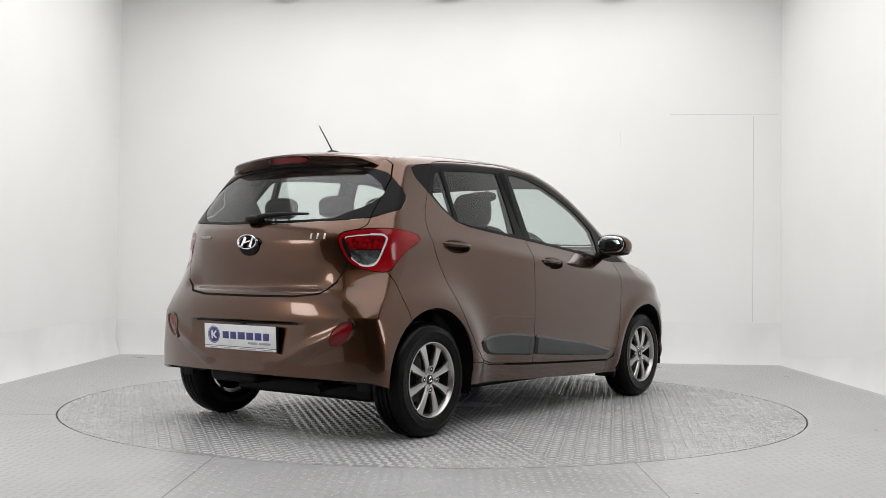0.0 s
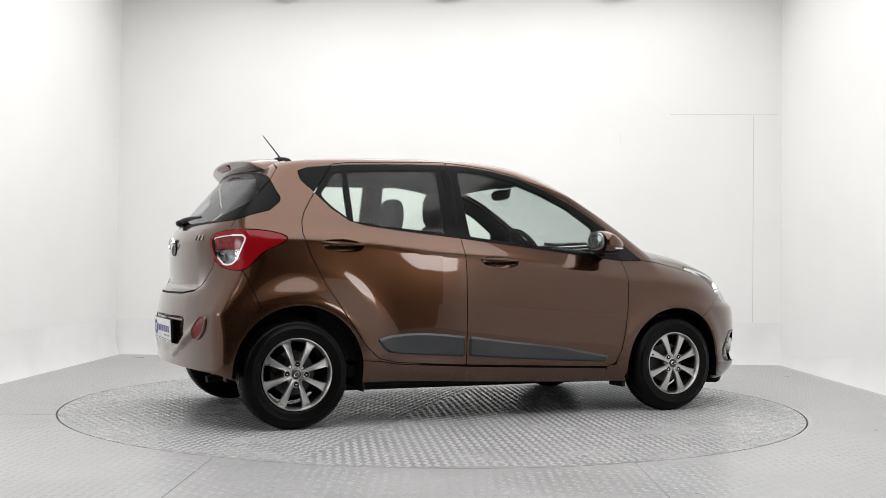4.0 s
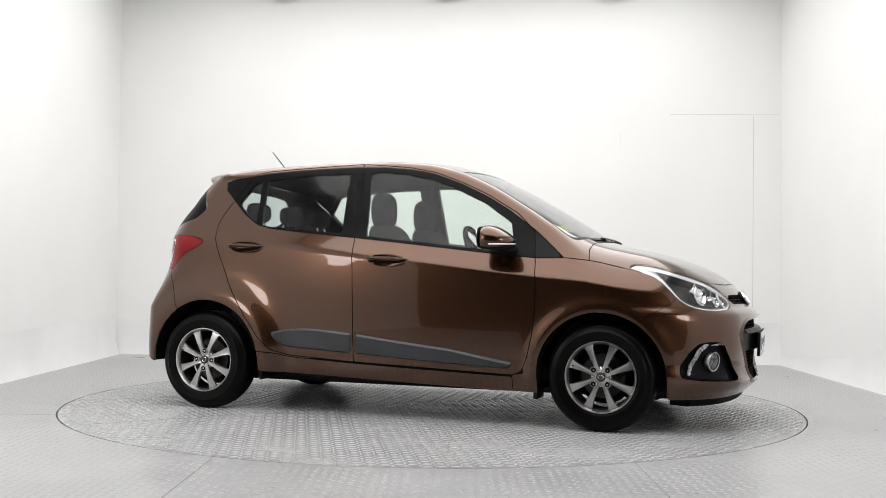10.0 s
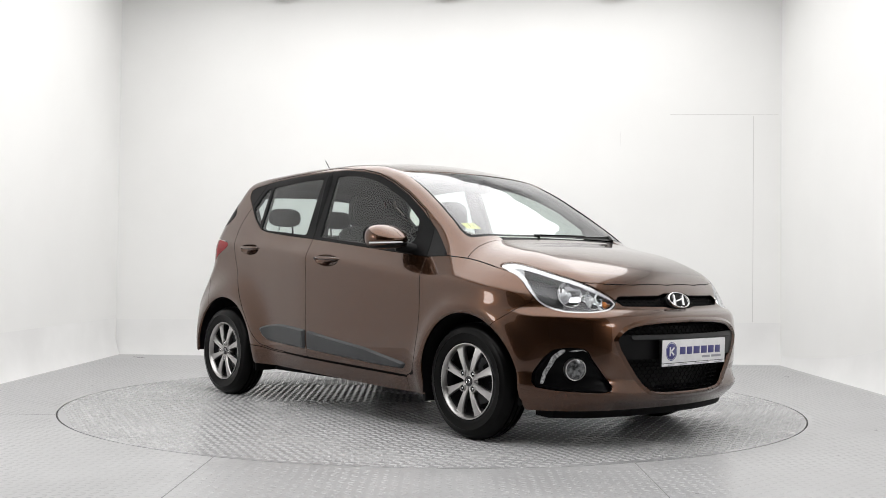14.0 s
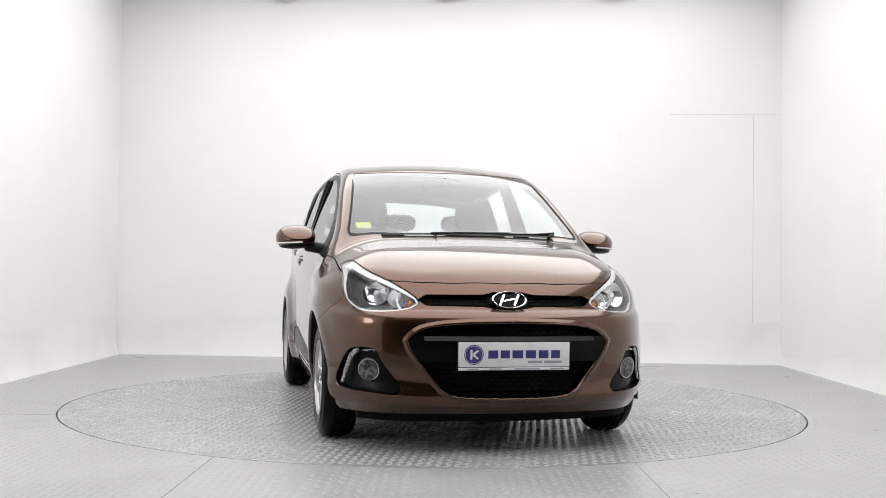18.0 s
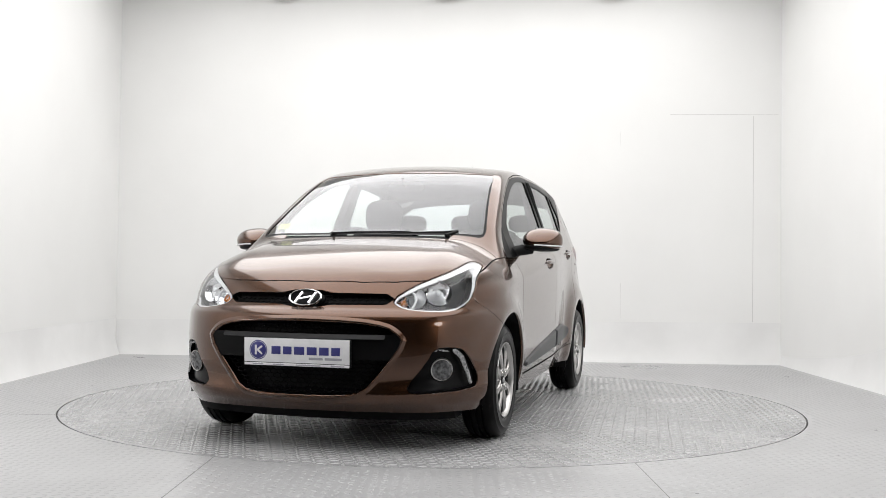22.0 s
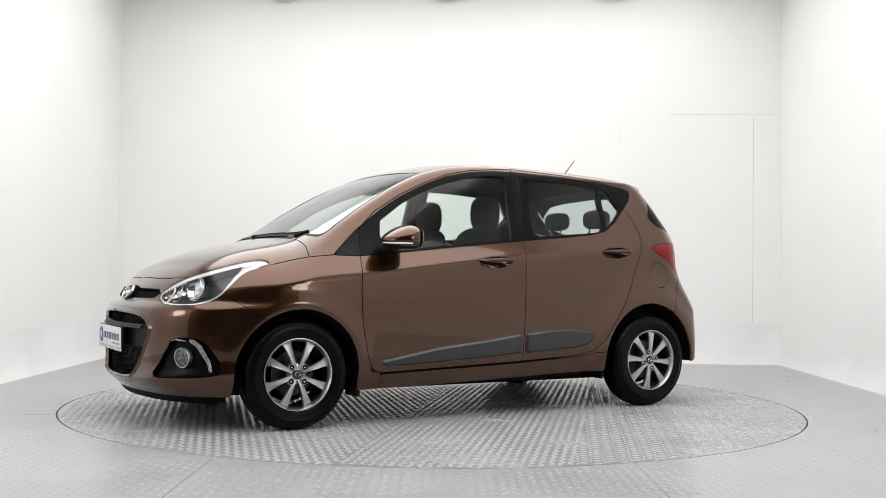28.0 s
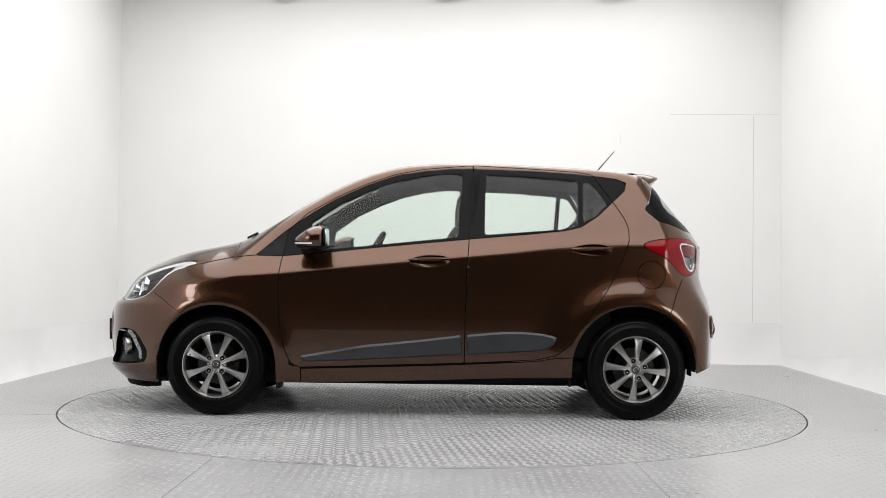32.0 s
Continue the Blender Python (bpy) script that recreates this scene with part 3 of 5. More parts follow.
# windscreen, rear window
WS = loop([(1.10, -0.1), (1.10, 0.0), (1.094, 0.2), (1.075, 0.42), (1.048, 0.56), (1.028, 0.618), (1.0, 0.634), (0.95, 0.634), (0.901, 0.622), (0.697, 0.584), (0.416, 0.540), (0.335, 0.522), (0.345, 0.46), (0.370, 0.2), (0.378, 0), (0.378, -0.1)])
screen, rest = rest.cut(from_top(WS))
screen, screen_edge = screen.cut(lambda p: outline(p[:, 0], p[:, 1], WS) + np.where(p[:, 0] > 1.0, 0.020, 0.012 * np.clip((p[:, 0] - 0.42) / 0.12, 0, 1)))
RW = [(-1.4, 1.062), (-0.974, 1.066), (-0.728, 1.078), (-0.604, 1.088), (-0.445, 1.140), (-0.412, 1.195), (-0.418, 1.215), (-0.468, 1.285), (-0.505, 1.325), (-0.58, 1.352), (-0.745, 1.378), (-0.98, 1.392), (-1.4, 1.392)]
rear_screen, rest = apart(rest, rear_corner(RW))
gate_y = spline([0.9, 1.05, 1.09, 1.29, 1.376, 1.424], [0.632, 0.632, 0.632, 0.617, 0.583, 0.537])
rear_screen, rear_side_glass = apart(rear_screen, lambda p: p[:, 1] - gate_y(p[:, 2]))
rear_glass, rear_edge = rear_screen.cut(lambda p: rear_corner(RW)(p) + 0.012 + np.where(p[:, 1] > 0.46, 0.4 * (p[:, 1] - 0.46), 0))

# lamps
HL = [(-0.425, 0.868), (-0.50, 0.885), (-0.60, 0.860), (-0.70, 0.827), (-0.80, 0.797), (-0.90, 0.757), (-1.0, 0.697), (-0.978, 0.664), (-0.93, 0.652), (-0.834, 0.645), (-0.72, 0.650), (-0.63, 0.680), (-0.575, 0.745), (-0.535, 0.81), (-0.47, 0.847)]
TL = [(-0.770, 1.010), (-0.649, 1.034), (-0.500, 1.040), (-0.39, 1.026), (-0.335, 0.996), (-0.365, 0.966), (-0.425, 0.928), (-0.475, 0.872), (-0.515, 0.820), (-0.62, 0.829), (-0.696, 0.856), (-0.745, 0.922)]
headlight, rest = apart(rest, front_corner(HL, 1))
taillight, rest = apart(rest, rear_corner(TL, 1))

# bonnet, scuttle, bumpers, tailgate
hood_outline = from_top([(1.135, -0.1), (1.135, 0.0), (1.13, 0.25), (1.115, 0.44), (1.105, 0.55), (1.10, 0.65), (1.115, 0.73), (1.13, 0.85), (1.40, 0.85), (1.55, 0.72),
                         (1.65, 0.61), (1.72, 0.502), (1.755, 0.40), (1.785, 0.25), (1.802, 0.0), (1.802, -0.1)])
wing_top = spline([0.70, 0.975, 1.115, 1.30, 1.70], [0.940, 0.914, 0.899, 0.860, 0.760])
hood, rest = apart(rest, lambda p: np.maximum(hood_outline(p), wing_top(p[:, 0]) - p[:, 2]))
scuttle, rest = rest.cut(lambda p: np.maximum.reduce([1.0 - p[:, 0], p[:, 0] - 1.15, p[:, 1] - 0.47, 0.93 - p[:, 2]]))
TG = [(-0.1, 0.700), (0.317, 0.703), (0.46, 0.718), (0.535, 0.775), (0.566, 0.832), (0.572, 0.90), (0.535, 0.985), (0.545, 1.01), (0.60, 1.03), (0.634, 1.05), (0.634, 1.09), (0.619, 1.29), (0.585, 1.378), (0.545, 1.40), (-0.1, 1.40)]
tailgate, rest = apart(rest, from_rear(TG))
_, rest = rest.cut(lambda p: np.maximum(from_rear(TG)(p) - 0.009, p[:, 2] - 0.78))
bumper_seam = spline([0.1, 0.5, 0.574, 0.623, 0.663, 0.69, 0.9], [1.28, 1.29, 1.381, 1.457, 1.515, 1.56, 1.60])
bumper, rest = apart(rest, lambda p: np.where(p[:, 0] > 0.9, bumper_seam(p[:, 2]) - p[:, 0], 1.0))
rear_seam_x = spline([0.1, 0.55, 0.612, 0.748, 0.83, 0.95], [-1.35, -1.36, -1.385, -1.435, -1.478, -1.56])
rear_bumper, rest = apart(rest, lambda p: np.where(p[:, 2] < 0.86, p[:, 0] - rear_seam_x(p[:, 2]), 1.0))
fender, rest = apart(rest, lambda p: np.where((p[:, 0] > 0.5), np.where(p[:, 2] < 0.29, 0.712 - p[:, 0], np.maximum(0.775 - p[:, 0], p[:, 2] - wing_top(p[:, 0]))), 1.0))
sill_top = spline([-0.84, -0.74, -0.629, -0.4, -0.218, 0.717, 0.84], [0.352, 0.346, 0.327, 0.314, 0.305, 0.271, 0.267])
sill_z = lambda p: p[:, 2] - sill_top(p[:, 0])
sill, rest = apart(rest, lambda p: np.where(np.abs(p[:, 0]) < 0.835, sill_z(p), 1.0))
quarter, roof = rest.cut(lambda p: np.where(p[:, 0] < -0.5, np.maximum(p[:, 2] - (1.445 + 0.12 * (p[:, 0] + 1.0)), 0.0) + np.where(p[:, 2] > 1.3, 0, -1), 1.0))

def handle_dish(cx, cz):
    return lambda p: np.where(p[:, 1] > 0.3, (np.sqrt(((p[:, 0] - cx) / 0.118) ** 2 + ((p[:, 2] - cz + 0.04 * (p[:, 0] - cx)) / 0.036) ** 2) - 1) * 0.036, 1.0)


dish_front, door_front = door_front.cut(handle_dish(-0.016, 0.889))
dish_rear, door_rear = door_rear.cut(handle_dish(-0.940, 0.962))
mould_field_front = side([(0.720, 0.345), (0.365, 0.408), (0.013, 0.446), (-0.204, 0.474), (-0.204, 0.361), (0.172, 0.336), (0.493, 0.318), (0.695, 0.312)])
mould_front, _ = door_front.cut(mould_field_front)
mould_field_rear = side([(-0.231, 0.474), (-0.35, 0.486), (-0.467, 0.494), (-0.56, 0.493), (-0.659, 0.485), (-0.730, 0.470), (-0.748, 0.458), (-0.717, 0.415), (-0.676, 0.390), (-0.60, 0.380), (-0.469, 0.373), (-0.231, 0.359)])
mould_rear, _ = door_rear.cut(mould_field_rear)

panel("roof", roof.largest(), PAINT, centre=True, depth=0.02)
panel("bonnet", hood, PAINT, centre=True)
panel("tailgate", tailgate, PAINT, centre=True)
pair("front_wing", fender.largest(), PAINT)
pair("sill", sill.largest(), PAINT)
doors_front = pair("front_door", door_front, PAINT, depth=0.032)
doors_rear = pair("rear_door", door_rear, PAINT, depth=0.032)
for dish, ds in ((dish_front, doors_front), (dish_rear, doors_rear)):
    cx, cz = (dish.v.max(0) + dish.v.min(0))[[0, 2]] / 2
    bowl = np.clip(1 - ((dish.v[:, 0] - cx) / 0.119) ** 2 - ((dish.v[:, 2] - cz) / 0.040) ** 2, 0, 1)
    back = bent(Sheet(dish.v - dish.n * 0.034 * np.sqrt(bowl)[:, None], dish.n, dish.t))
    pair("handle_dish", back, PAINT, ds, "hollow behind the handle", 0.0)
for mould, field, ds in ((mould_front, mould_field_front, doors_front), (mould_rear, mould_field_rear, doors_rear)):
    core, edge = mould.cut(lambda p: field(p) + 0.011)
    edge = Sheet(edge.v + edge.n * (0.001 + 0.013 * np.clip(-field(edge.v) / 0.011, 0, 1))[:, None], edge.n, edge.t)
    pair("side_moulding", core.pushed(0.014).plus(bent(edge)), GREYTRIM, ds, "grey plastic side moulding", 0.0)
moulding_step, _ = mould_rear.cut(side([(-0.258, 0.374), (-0.290, 0.376), (-0.276, 0.468), (-0.246, 0.466)]))
pair("moulding_step", moulding_step.pushed(0.0165), GREYTRIM, doors_rear, "raised step in the grey moulding", 0.006)
pair("window_frame", frame_front, GLOSSBLACK, doors_front, "black window surround", 0.03)
pair("window_frame", frame_rear, GLOSSBLACK, doors_rear, "black window surround", 0.03)
pair("window_pane", glass_front.pushed(-0.006), GLASS, doors_front, "clear tinted window", 0.0)
pair("window_pane", glass_rear.pushed(-0.006), GLASS, doors_rear, "clear tinted window", 0.0)
pair("quarter_pane", glass_quarter.pushed(-0.006), GLASS, doors_rear, "clear tinted quarter window", 0.0)
pair("mirror_sail", sail, BLACK, None, "black plastic corner piece", 0.04)
pair("quarter_trim", quarter_tri, GLOSSBLACK, None, "black quarter window panel", 0.008)
panel("windscreen", screen.pushed(-0.003), SCREENGLASS, None, "clear windscreen", 0.0, True)
shade_band, _ = screen.cut(lambda p: np.maximum(p[:, 1] - 0.17 + 0.7 * (p[:, 0] - 0.38), p[:, 0] - 0.455))
panel("mirror_shade", shade_band.pushed(-0.007), BLACK, None, "dark dotted shade behind the mirror", 0.0, True)
panel("windscreen_border", screen_edge, GLOSSBLACK, None, "black glass border", 0.0, True)
panel("rear_window", rear_glass.pushed(-0.004), REARGLASS, None, "tinted rear window", 0.0, True)
panel("rear_window_border", rear_edge, GLOSSBLACK, None, "black glass border", 0.006, True)
pair("rear_side_panel", rear_side_glass, GLOSSBLACK, None, "gloss black side panel", 0.008)
if len(scuttle.t):
    panel("scuttle", scuttle.pushed(-0.006), BLACK, None, "black plastic scuttle", 0.0, True)

# quarter panels: the left one has the round fuel flap
flap, left_quarter = apart(quarter, lambda p: np.where(p[:, 1] > 0.3, np.hypot(p[:, 0] + 1.281, p[:, 2] - 0.826) - 0.079, 1.0))
ql = panel("quarter_panel", left_quarter, PAINT)
panel("fuel_flap", flap, PAINT, ql, "round flush flap")
panel("quarter_panel", quarter.mirrored(), PAINT)

# rear bumper with reflectors
lens_field = from_rear([(0.668, 0.592), (0.590, 0.575), (0.540, 0.462), (0.612, 0.474), (0.662, 0.53)], 1)
reflector, rear_bumper = rear_bumper.cut(lens_field)
lens_rim, rear_bumper = rear_bumper.cut(lambda p: lens_field(p) - 0.009)
panel("rear_bumper", rear_bumper, PAINT, centre=True, depth=0.02)
DARKRED = material("dark_red_lens", (0.13, 0.0025, 0.0045), 0.15, 0.0, 0.0, 0.35)
rims = pair("reflector_surround", lens_rim.pushed(0.009), PAINT, None, "raised brown rim", 0.012)
pair("reflector", reflector.pushed(0.003), DARKRED, rims, "dark red reflector", 0.0)

# front bumper with its openings
grille_field = from_front([(0.486, 0.508), (0.456, 0.549), (0.405, 0.580), (0.277, 0.600), (0.0, 0.607), (-0.1, 0.607), (-0.1, 0.249), (0.0, 0.249), (0.198, 0.250), (0.300, 0.270), (0.392, 0.371)], 1)
grille, bumper = bumper.cut(grille_field)
grille_edge, bumper = bumper.cut(lambda p: grille_field(p) - 0.016)
slot_field = from_front([(0.412, 0.700), (0.378, 0.721), (0.121, 0.723), (0.07, 0.735), (-0.1, 0.735), (-0.1, 0.664), (0.07, 0.664), (0.123, 0.673), (0.378, 0.676)])
slot, bumper = bumper.cut(slot_field)
_, bumper = bumper.cut(lambda p: slot_field(p) - 0.003)
fog_field = from_front([(0.720, 0.465), (0.673, 0.482), (0.606, 0.477), (0.579, 0.414), (0.489, 0.299), (0.513, 0.280), (0.552, 0.275), (0.745, 0.286), (0.762, 0.326)], 1)
fog, bumper = bumper.cut(fog_field)
_, bumper = bumper.cut(lambda p: fog_field(p) - 0.003)
panel("front_bumper", bumper, PAINT, centre=True, depth=0.02)
grille_edge = bent(Sheet(grille_edge.v + grille_edge.n * (0.008 * np.clip(1 - grille_field(grille_edge.v) / 0.016, 0, 1))[:, None], grille_edge.n, grille_edge.t))
panel("grille_surround", grille_edge, PAINT, None, "raised brown rim round the grille", 0.02, True)


def pocket(name, s, depth, mat, centre=True, label=""):
    """A recess: the cut-out pushed back, with walls out to its rim."""
    back = Sheet(s.v - s.n * depth, s.n, s.t)
    walls = rimmed(s, depth, centre)
    t = walls.t[len(s.t):]
    w = Sheet(np.vstack([back.v, walls.v]), np.vstack([back.n, walls.n]), np.vstack([back.t, t + len(back.v)]))
    w = Sheet(w.v, w.n, w.t).tidy()
    if centre:
        return panel(name, w, mat, None, label, 0.0, True)
    return pair(name, w, mat, None, label, 0.0)


grille_box = pocket("lower_grille", grille, 0.09, BLACK, True, "black plastic lower grille")
slot_box = pocket("upper_grille", slot, 0.035, BLACK, True, "black plastic slot grille")
fog_boxes = pocket("fog_lamp_surround", fog, 0.03, GLOSSBLACK, False, "black fog lamp surround")

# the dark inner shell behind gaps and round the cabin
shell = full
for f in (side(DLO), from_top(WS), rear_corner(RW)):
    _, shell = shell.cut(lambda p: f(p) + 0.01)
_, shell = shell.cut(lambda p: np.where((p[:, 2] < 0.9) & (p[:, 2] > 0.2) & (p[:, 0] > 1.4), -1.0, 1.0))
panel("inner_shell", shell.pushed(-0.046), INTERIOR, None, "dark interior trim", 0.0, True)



def gap_shade(name, field, keep=None):
    """An added black strip just under a shut line, in place of the gap's shade."""
    strip, _ = full.cut(lambda p: np.abs(field(p)) - 0.013)
    for f in (side(DLO), from_top(WS), rear_corner(RW)):
        _, strip = strip.cut(lambda p: f(p) - 0.003)
    if keep:
        strip, _ = strip.cut(keep)
    if len(strip.t):
        pair(name, strip.pushed(-0.0013), MESHBLACK, None, "black strip standing for the shade in the shut line", 0.0)


# black strips that paint the shade into each shut line
gap_shade("door_gap_shade", side(front_region))
gap_shade("door_gap_shade", side(rear_region))
gap_shade("bonnet_gap_shade", lambda p: np.maximum(hood_outline(p), wing_top(p[:, 0]) - p[:, 2]), lambda p: np.maximum(p[:, 0] - 1.30, np.maximum(0.50 - p[:, 1], 1.09 - p[:, 0])))
gap_shade("bonnet_gap_shade", hood_outline, lambda p: np.maximum(p[:, 1] - 0.42, 1.5 - p[:, 0]))
gap_shade("sill_gap_shade", sill_z, lambda p: np.abs(p[:, 0]) - 0.80)
gap_shade("bumper_gap_shade", lambda p: p[:, 0] - rear_seam_x(p[:, 2]), lambda p: np.maximum(p[:, 2] - 0.80, np.maximum(p[:, 0] + 1.2, 0.58 - p[:, 2])))
gap_shade("wing_gap_shade", lambda p: p[:, 2] - wing_top(p[:, 0]), lambda p: np.maximum(p[:, 0] - 1.12, np.maximum(0.50 - p[:, 1], 0.85 - p[:, 0])))
gap_shade("bumper_gap_shade", lambda p: bumper_seam(p[:, 2]) - p[:, 0], lambda p: np.maximum(np.maximum(1.30 - p[:, 0], p[:, 2] - 0.69), 0.55 - p[:, 2]))
gap_shade("tailgate_gap_shade", from_rear(TG), lambda p: np.maximum(p[:, 2] - 1.0, p[:, 0] + 1.2))

# ---- wheels ----
def ring_part(name, profile, n, m, mat, parent, label="", closed=False):
    bm = bmesh.new()
    revolve(bm, profile, n, "y", None, closed)
    bmesh.ops.recalc_face_normals(bm, faces=bm.faces)
    ob = part(name, bm, mat, parent, label)
    ob.matrix_local = m
    return ob


def spoke_mesh():
    """One tapering spoke along +x, facing +y."""
    bm = bmesh.new()
    rows = []
    for r, w, y, d in ((0.030, 0.014, 0.004, 0.040), (0.050, 0.0130, 0.009, 0.036), (0.080, 0.0140, 0.012, 0.032), (0.110, 0.0165, 0.012, 0.030), (0.138, 0.0195, 0.010, 0.028), (0.158, 0.0225, 0.007, 0.026), (0.170, 0.027, 0.005, 0.024), (0.177, 0.037, 0.003, 0.022)):
        rows.append([bm.verts.new(p) for p in ((r, y - d, -w * 0.8), (r, y - 0.007, -w), (r, y, -w + 0.0035), (r, y - 0.0025, 0), (r, y, w - 0.0035), (r, y - 0.007, w), (r, y - d, w * 0.8))])
    for a, b in zip(rows, rows[1:]):
        for i in range(6):
            bm.faces.new((a[i], a[i + 1], b[i + 1], b[i]))
    bmesh.ops.recalc_face_normals(bm, faces=bm.faces)
    me = bpy.data.meshes.new("spoke")
    bm.to_mesh(me)
    bm.free()
    me.materials.append(SILVER)
    me.polygons.foreach_set("use_smooth", [True] * len(me.polygons))
    me.set_sharp_from_angle(angle=radians(30))
    return me


SPOKE = spoke_mesh()
TYRE = [(0.182, -0.078), (0.195, -0.088), (0.235, -0.090), (0.262, -0.084), (0.277, -0.072), (0.2845, -0.060), (0.289, -0.045), (0.2905, -0.034), (0.284, -0.032), (0.284, -0.026), (0.2915, -0.024),
        (0.292, -0.004), (0.285, -0.003), (0.285, 0.003), (0.292, 0.004), (0.2915, 0.024), (0.284, 0.026), (0.284, 0.032), (0.2905, 0.034), (0.289, 0.045), (0.2845, 0.060), (0.277, 0.072),
        (0.2665, 0.0825), (0.264, 0.0835), (0.262, 0.084), (0.2395, 0.0905), (0.238, 0.092), (0.233, 0.0905), (0.212, 0.089), (0.198, 0.087), (0.190, 0.080), (0.182, 0.072)]


def wheel(x, s, phase):
    """The wheel's own space: +y points out of the car."""
    hub = new("wheel")
    hub.parent = car
    hub.matrix_local = pose(x, s * 0.714, HUB_Z + 0.006) @ (pose(0, 0, 0) if s > 0 else pose(0, 0, 0, 0, 0, 180))
    tagged(hub, "silver eight-spoke alloy wheel with a black tyre")
    one = Matrix.Identity(4)
    tyre = ring_part("tyre", TYRE, 72, one, RUBBER, hub, "black rubber tyre")
    ring_part("rim", [(0.184, 0.079), (0.1865, 0.081), (0.1895, 0.083), (0.1885, 0.087), (0.184, 0.0875), (0.181, 0.083), (0.176, 0.074), (0.172, 0.060), (0.1735, 0.060), (0.178, 0.072)], 64, one, SILVER, hub, "polished rim", True)
    # darker alloy than the rim: shade behind the spokes put into the colour
    ring_part("rim_barrel", [(0.172, 0.059), (0.165, 0.0), (0.170, -0.07), (0.186, -0.082), (0.186, -0.075), (0.175, -0.06), (0.170, 0.0), (0.1735, 0.059)], 64, one, DARKALLOY, hub, "inner barrel with the recess's shade in its colour", True)
    for k in range(4):
        for d in (-22.5, 22.5):
            sp = new("spoke", SPOKE)
            sp.parent = hub
            sp.matrix_local = pose(0, 0.066, 0, 0, -(k * 90 + d + phase), 0)
    ring_part("centre_disc", [(0.0, 0.070), (0.022, 0.070), (0.027, 0.0685), (0.034, 0.0655), (0.046, 0.062), (0.053, 0.057), (0.055, 0.03), (0.0, 0.03)], 40, one, SILVER, hub)
    ring_part("hub_cap", [(0.0, 0.0765), (0.018, 0.0755), (0.0245, 0.0725), (0.0255, 0.068)], 28, one, DARKALLOY, hub, "round centre cap")
    ring_part("cap_oval", [(0.0098, 0.0755), (0.0122, 0.0785), (0.0150, 0.0755)], 24, pose(0, 0, 0, 0, phase, 0) @ Matrix.Diagonal((1.1, 1, 0.75, 1)), CHROME, hub, "oval emblem ring")
    for k in range(4):
        a = radians(45 + 90 * k + phase)
        b = pose(0.052 * math.cos(a), 0, 0.052 * math.sin(a))
        ring_part("bolt_boss", [(0.0132, 0.070), (0.0140, 0.0800), (0.0158, 0.0805), (0.0175, 0.078), (0.0180, 0.040)], 24, b, SILVER, hub)
        ring_part("bolt_hole", [(0.0, 0.0755), (0.0138, 0.0755)], 20, b, BLACK, hub)
        ring_part("wheel_bolt", [(0.0, 0.0800), (0.0050, 0.0795), (0.0066, 0.077), (0.0066, 0.070)], 6, b, CHROME, hub)
    ring_part("brake_disc", [(0.0, -0.004), (0.118, -0.004), (0.118, -0.016), (0.0, -0.016)], 48, one, DARKALLOY, hub, "steel brake disc")
    ring_part("brake_shield", [(0.0, -0.050), (0.150, -0.050), (0.152, -0.056), (0.0, -0.056)], 40, one, MESHBLACK, hub, "black brake shield")
    bm = bmesh.new()
    box(bm, (-0.05, -0.03, 0.062), (0.05, 0.012, 0.122), 0.008)
    cal = part("brake_caliper", bm, BLACK, hub)
    cal.matrix_local = pose(0, 0, 0, 0, -60 if x > 0 else 60, 0)
    a = radians(20)
    bm = bmesh.new()
    tube(bm, [(0.17 * math.cos(a), 0.06, 0.17 * math.sin(a)), (0.155 * math.cos(a), 0.075, 0.155 * math.sin(a))], 0.004, 6)
    part("valve", bm, BLACK, hub)
    return hub


wheel(FRONT_HUB, 1, 2)
wheel(FRONT_HUB, -1, 0)
wheel(REAR_HUB, 1, 28)
wheel(REAR_HUB, -1, 48)

# arch liners, floor pan, axles, flaps
for (cx, cz, r) in ARCHES:
    for s in (1, -1):
        bm = bmesh.new()
        rows = []
        for k in range(25):
            a = math.pi * (k / 24)
            x, z = cx + (r - 0.004) * math.cos(a), cz + (r - 0.004) * math.sin(a)
            ys = abs(on_side(x, max(z, 0.3))[0].y) - 0.012
            rows.append([bm.verts.new((x, s * y, z)) for y in (ys, ys - 0.03, 0.50)])
        for a in (0, -1):
            x = cx + (r - 0.004) * (1 if a == 0 else -1)
            row = [bm.verts.new((x, w.co.y, 0.275 if a and cx < 0 else 0.20)) for w in rows[a]]
            rows = [row] + rows if a == 0 else rows + [row]
        for a, b in zip(rows, rows[1:]):
            for i in range(2):
                bm.faces.new((a[i], a[i + 1], b[i + 1], b[i]))
        bm.faces.new([r_[2] for r_ in rows])
        part("arch_liner", bm, BLACK, car, "black wheel arch liner")
bm = bmesh.new()
box(bm, (-1.30, -0.49, 0.158), (1.72, 0.49, 0.25), 0.02)
box(bm, (-0.78, -0.60, 0.200), (0.80, 0.60, 0.25), 0.01)
part("floor_pan", bm, BLACK, car, "black underbody")
bm = bmesh.new()
tube(bm, [(REAR_HUB, -0.68, 0.27), (REAR_HUB, 0.68, 0.27)], 0.035, 10)
part("rear_axle", bm, BLACK, car)
bm = bmesh.new()
tube(bm, [(FRONT_HUB, -0.68, 0.27), (FRONT_HUB, 0.68, 0.27)], 0.03, 10)
part("front_axle", bm, BLACK, car)
bm = bmesh.new()
tube(bm, [(-1.3, -0.34, 0.25), (-1.50, -0.36, 0.245), (-1.57, -0.37, 0.235)], 0.020, 10)
part("exhaust_pipe", bm, BLACK, car, "steel exhaust pipe")
bm = bmesh.new()
box(bm, (-1.52, 0.12, 0.225), (-1.36, 0.48, 0.30), 0.03)
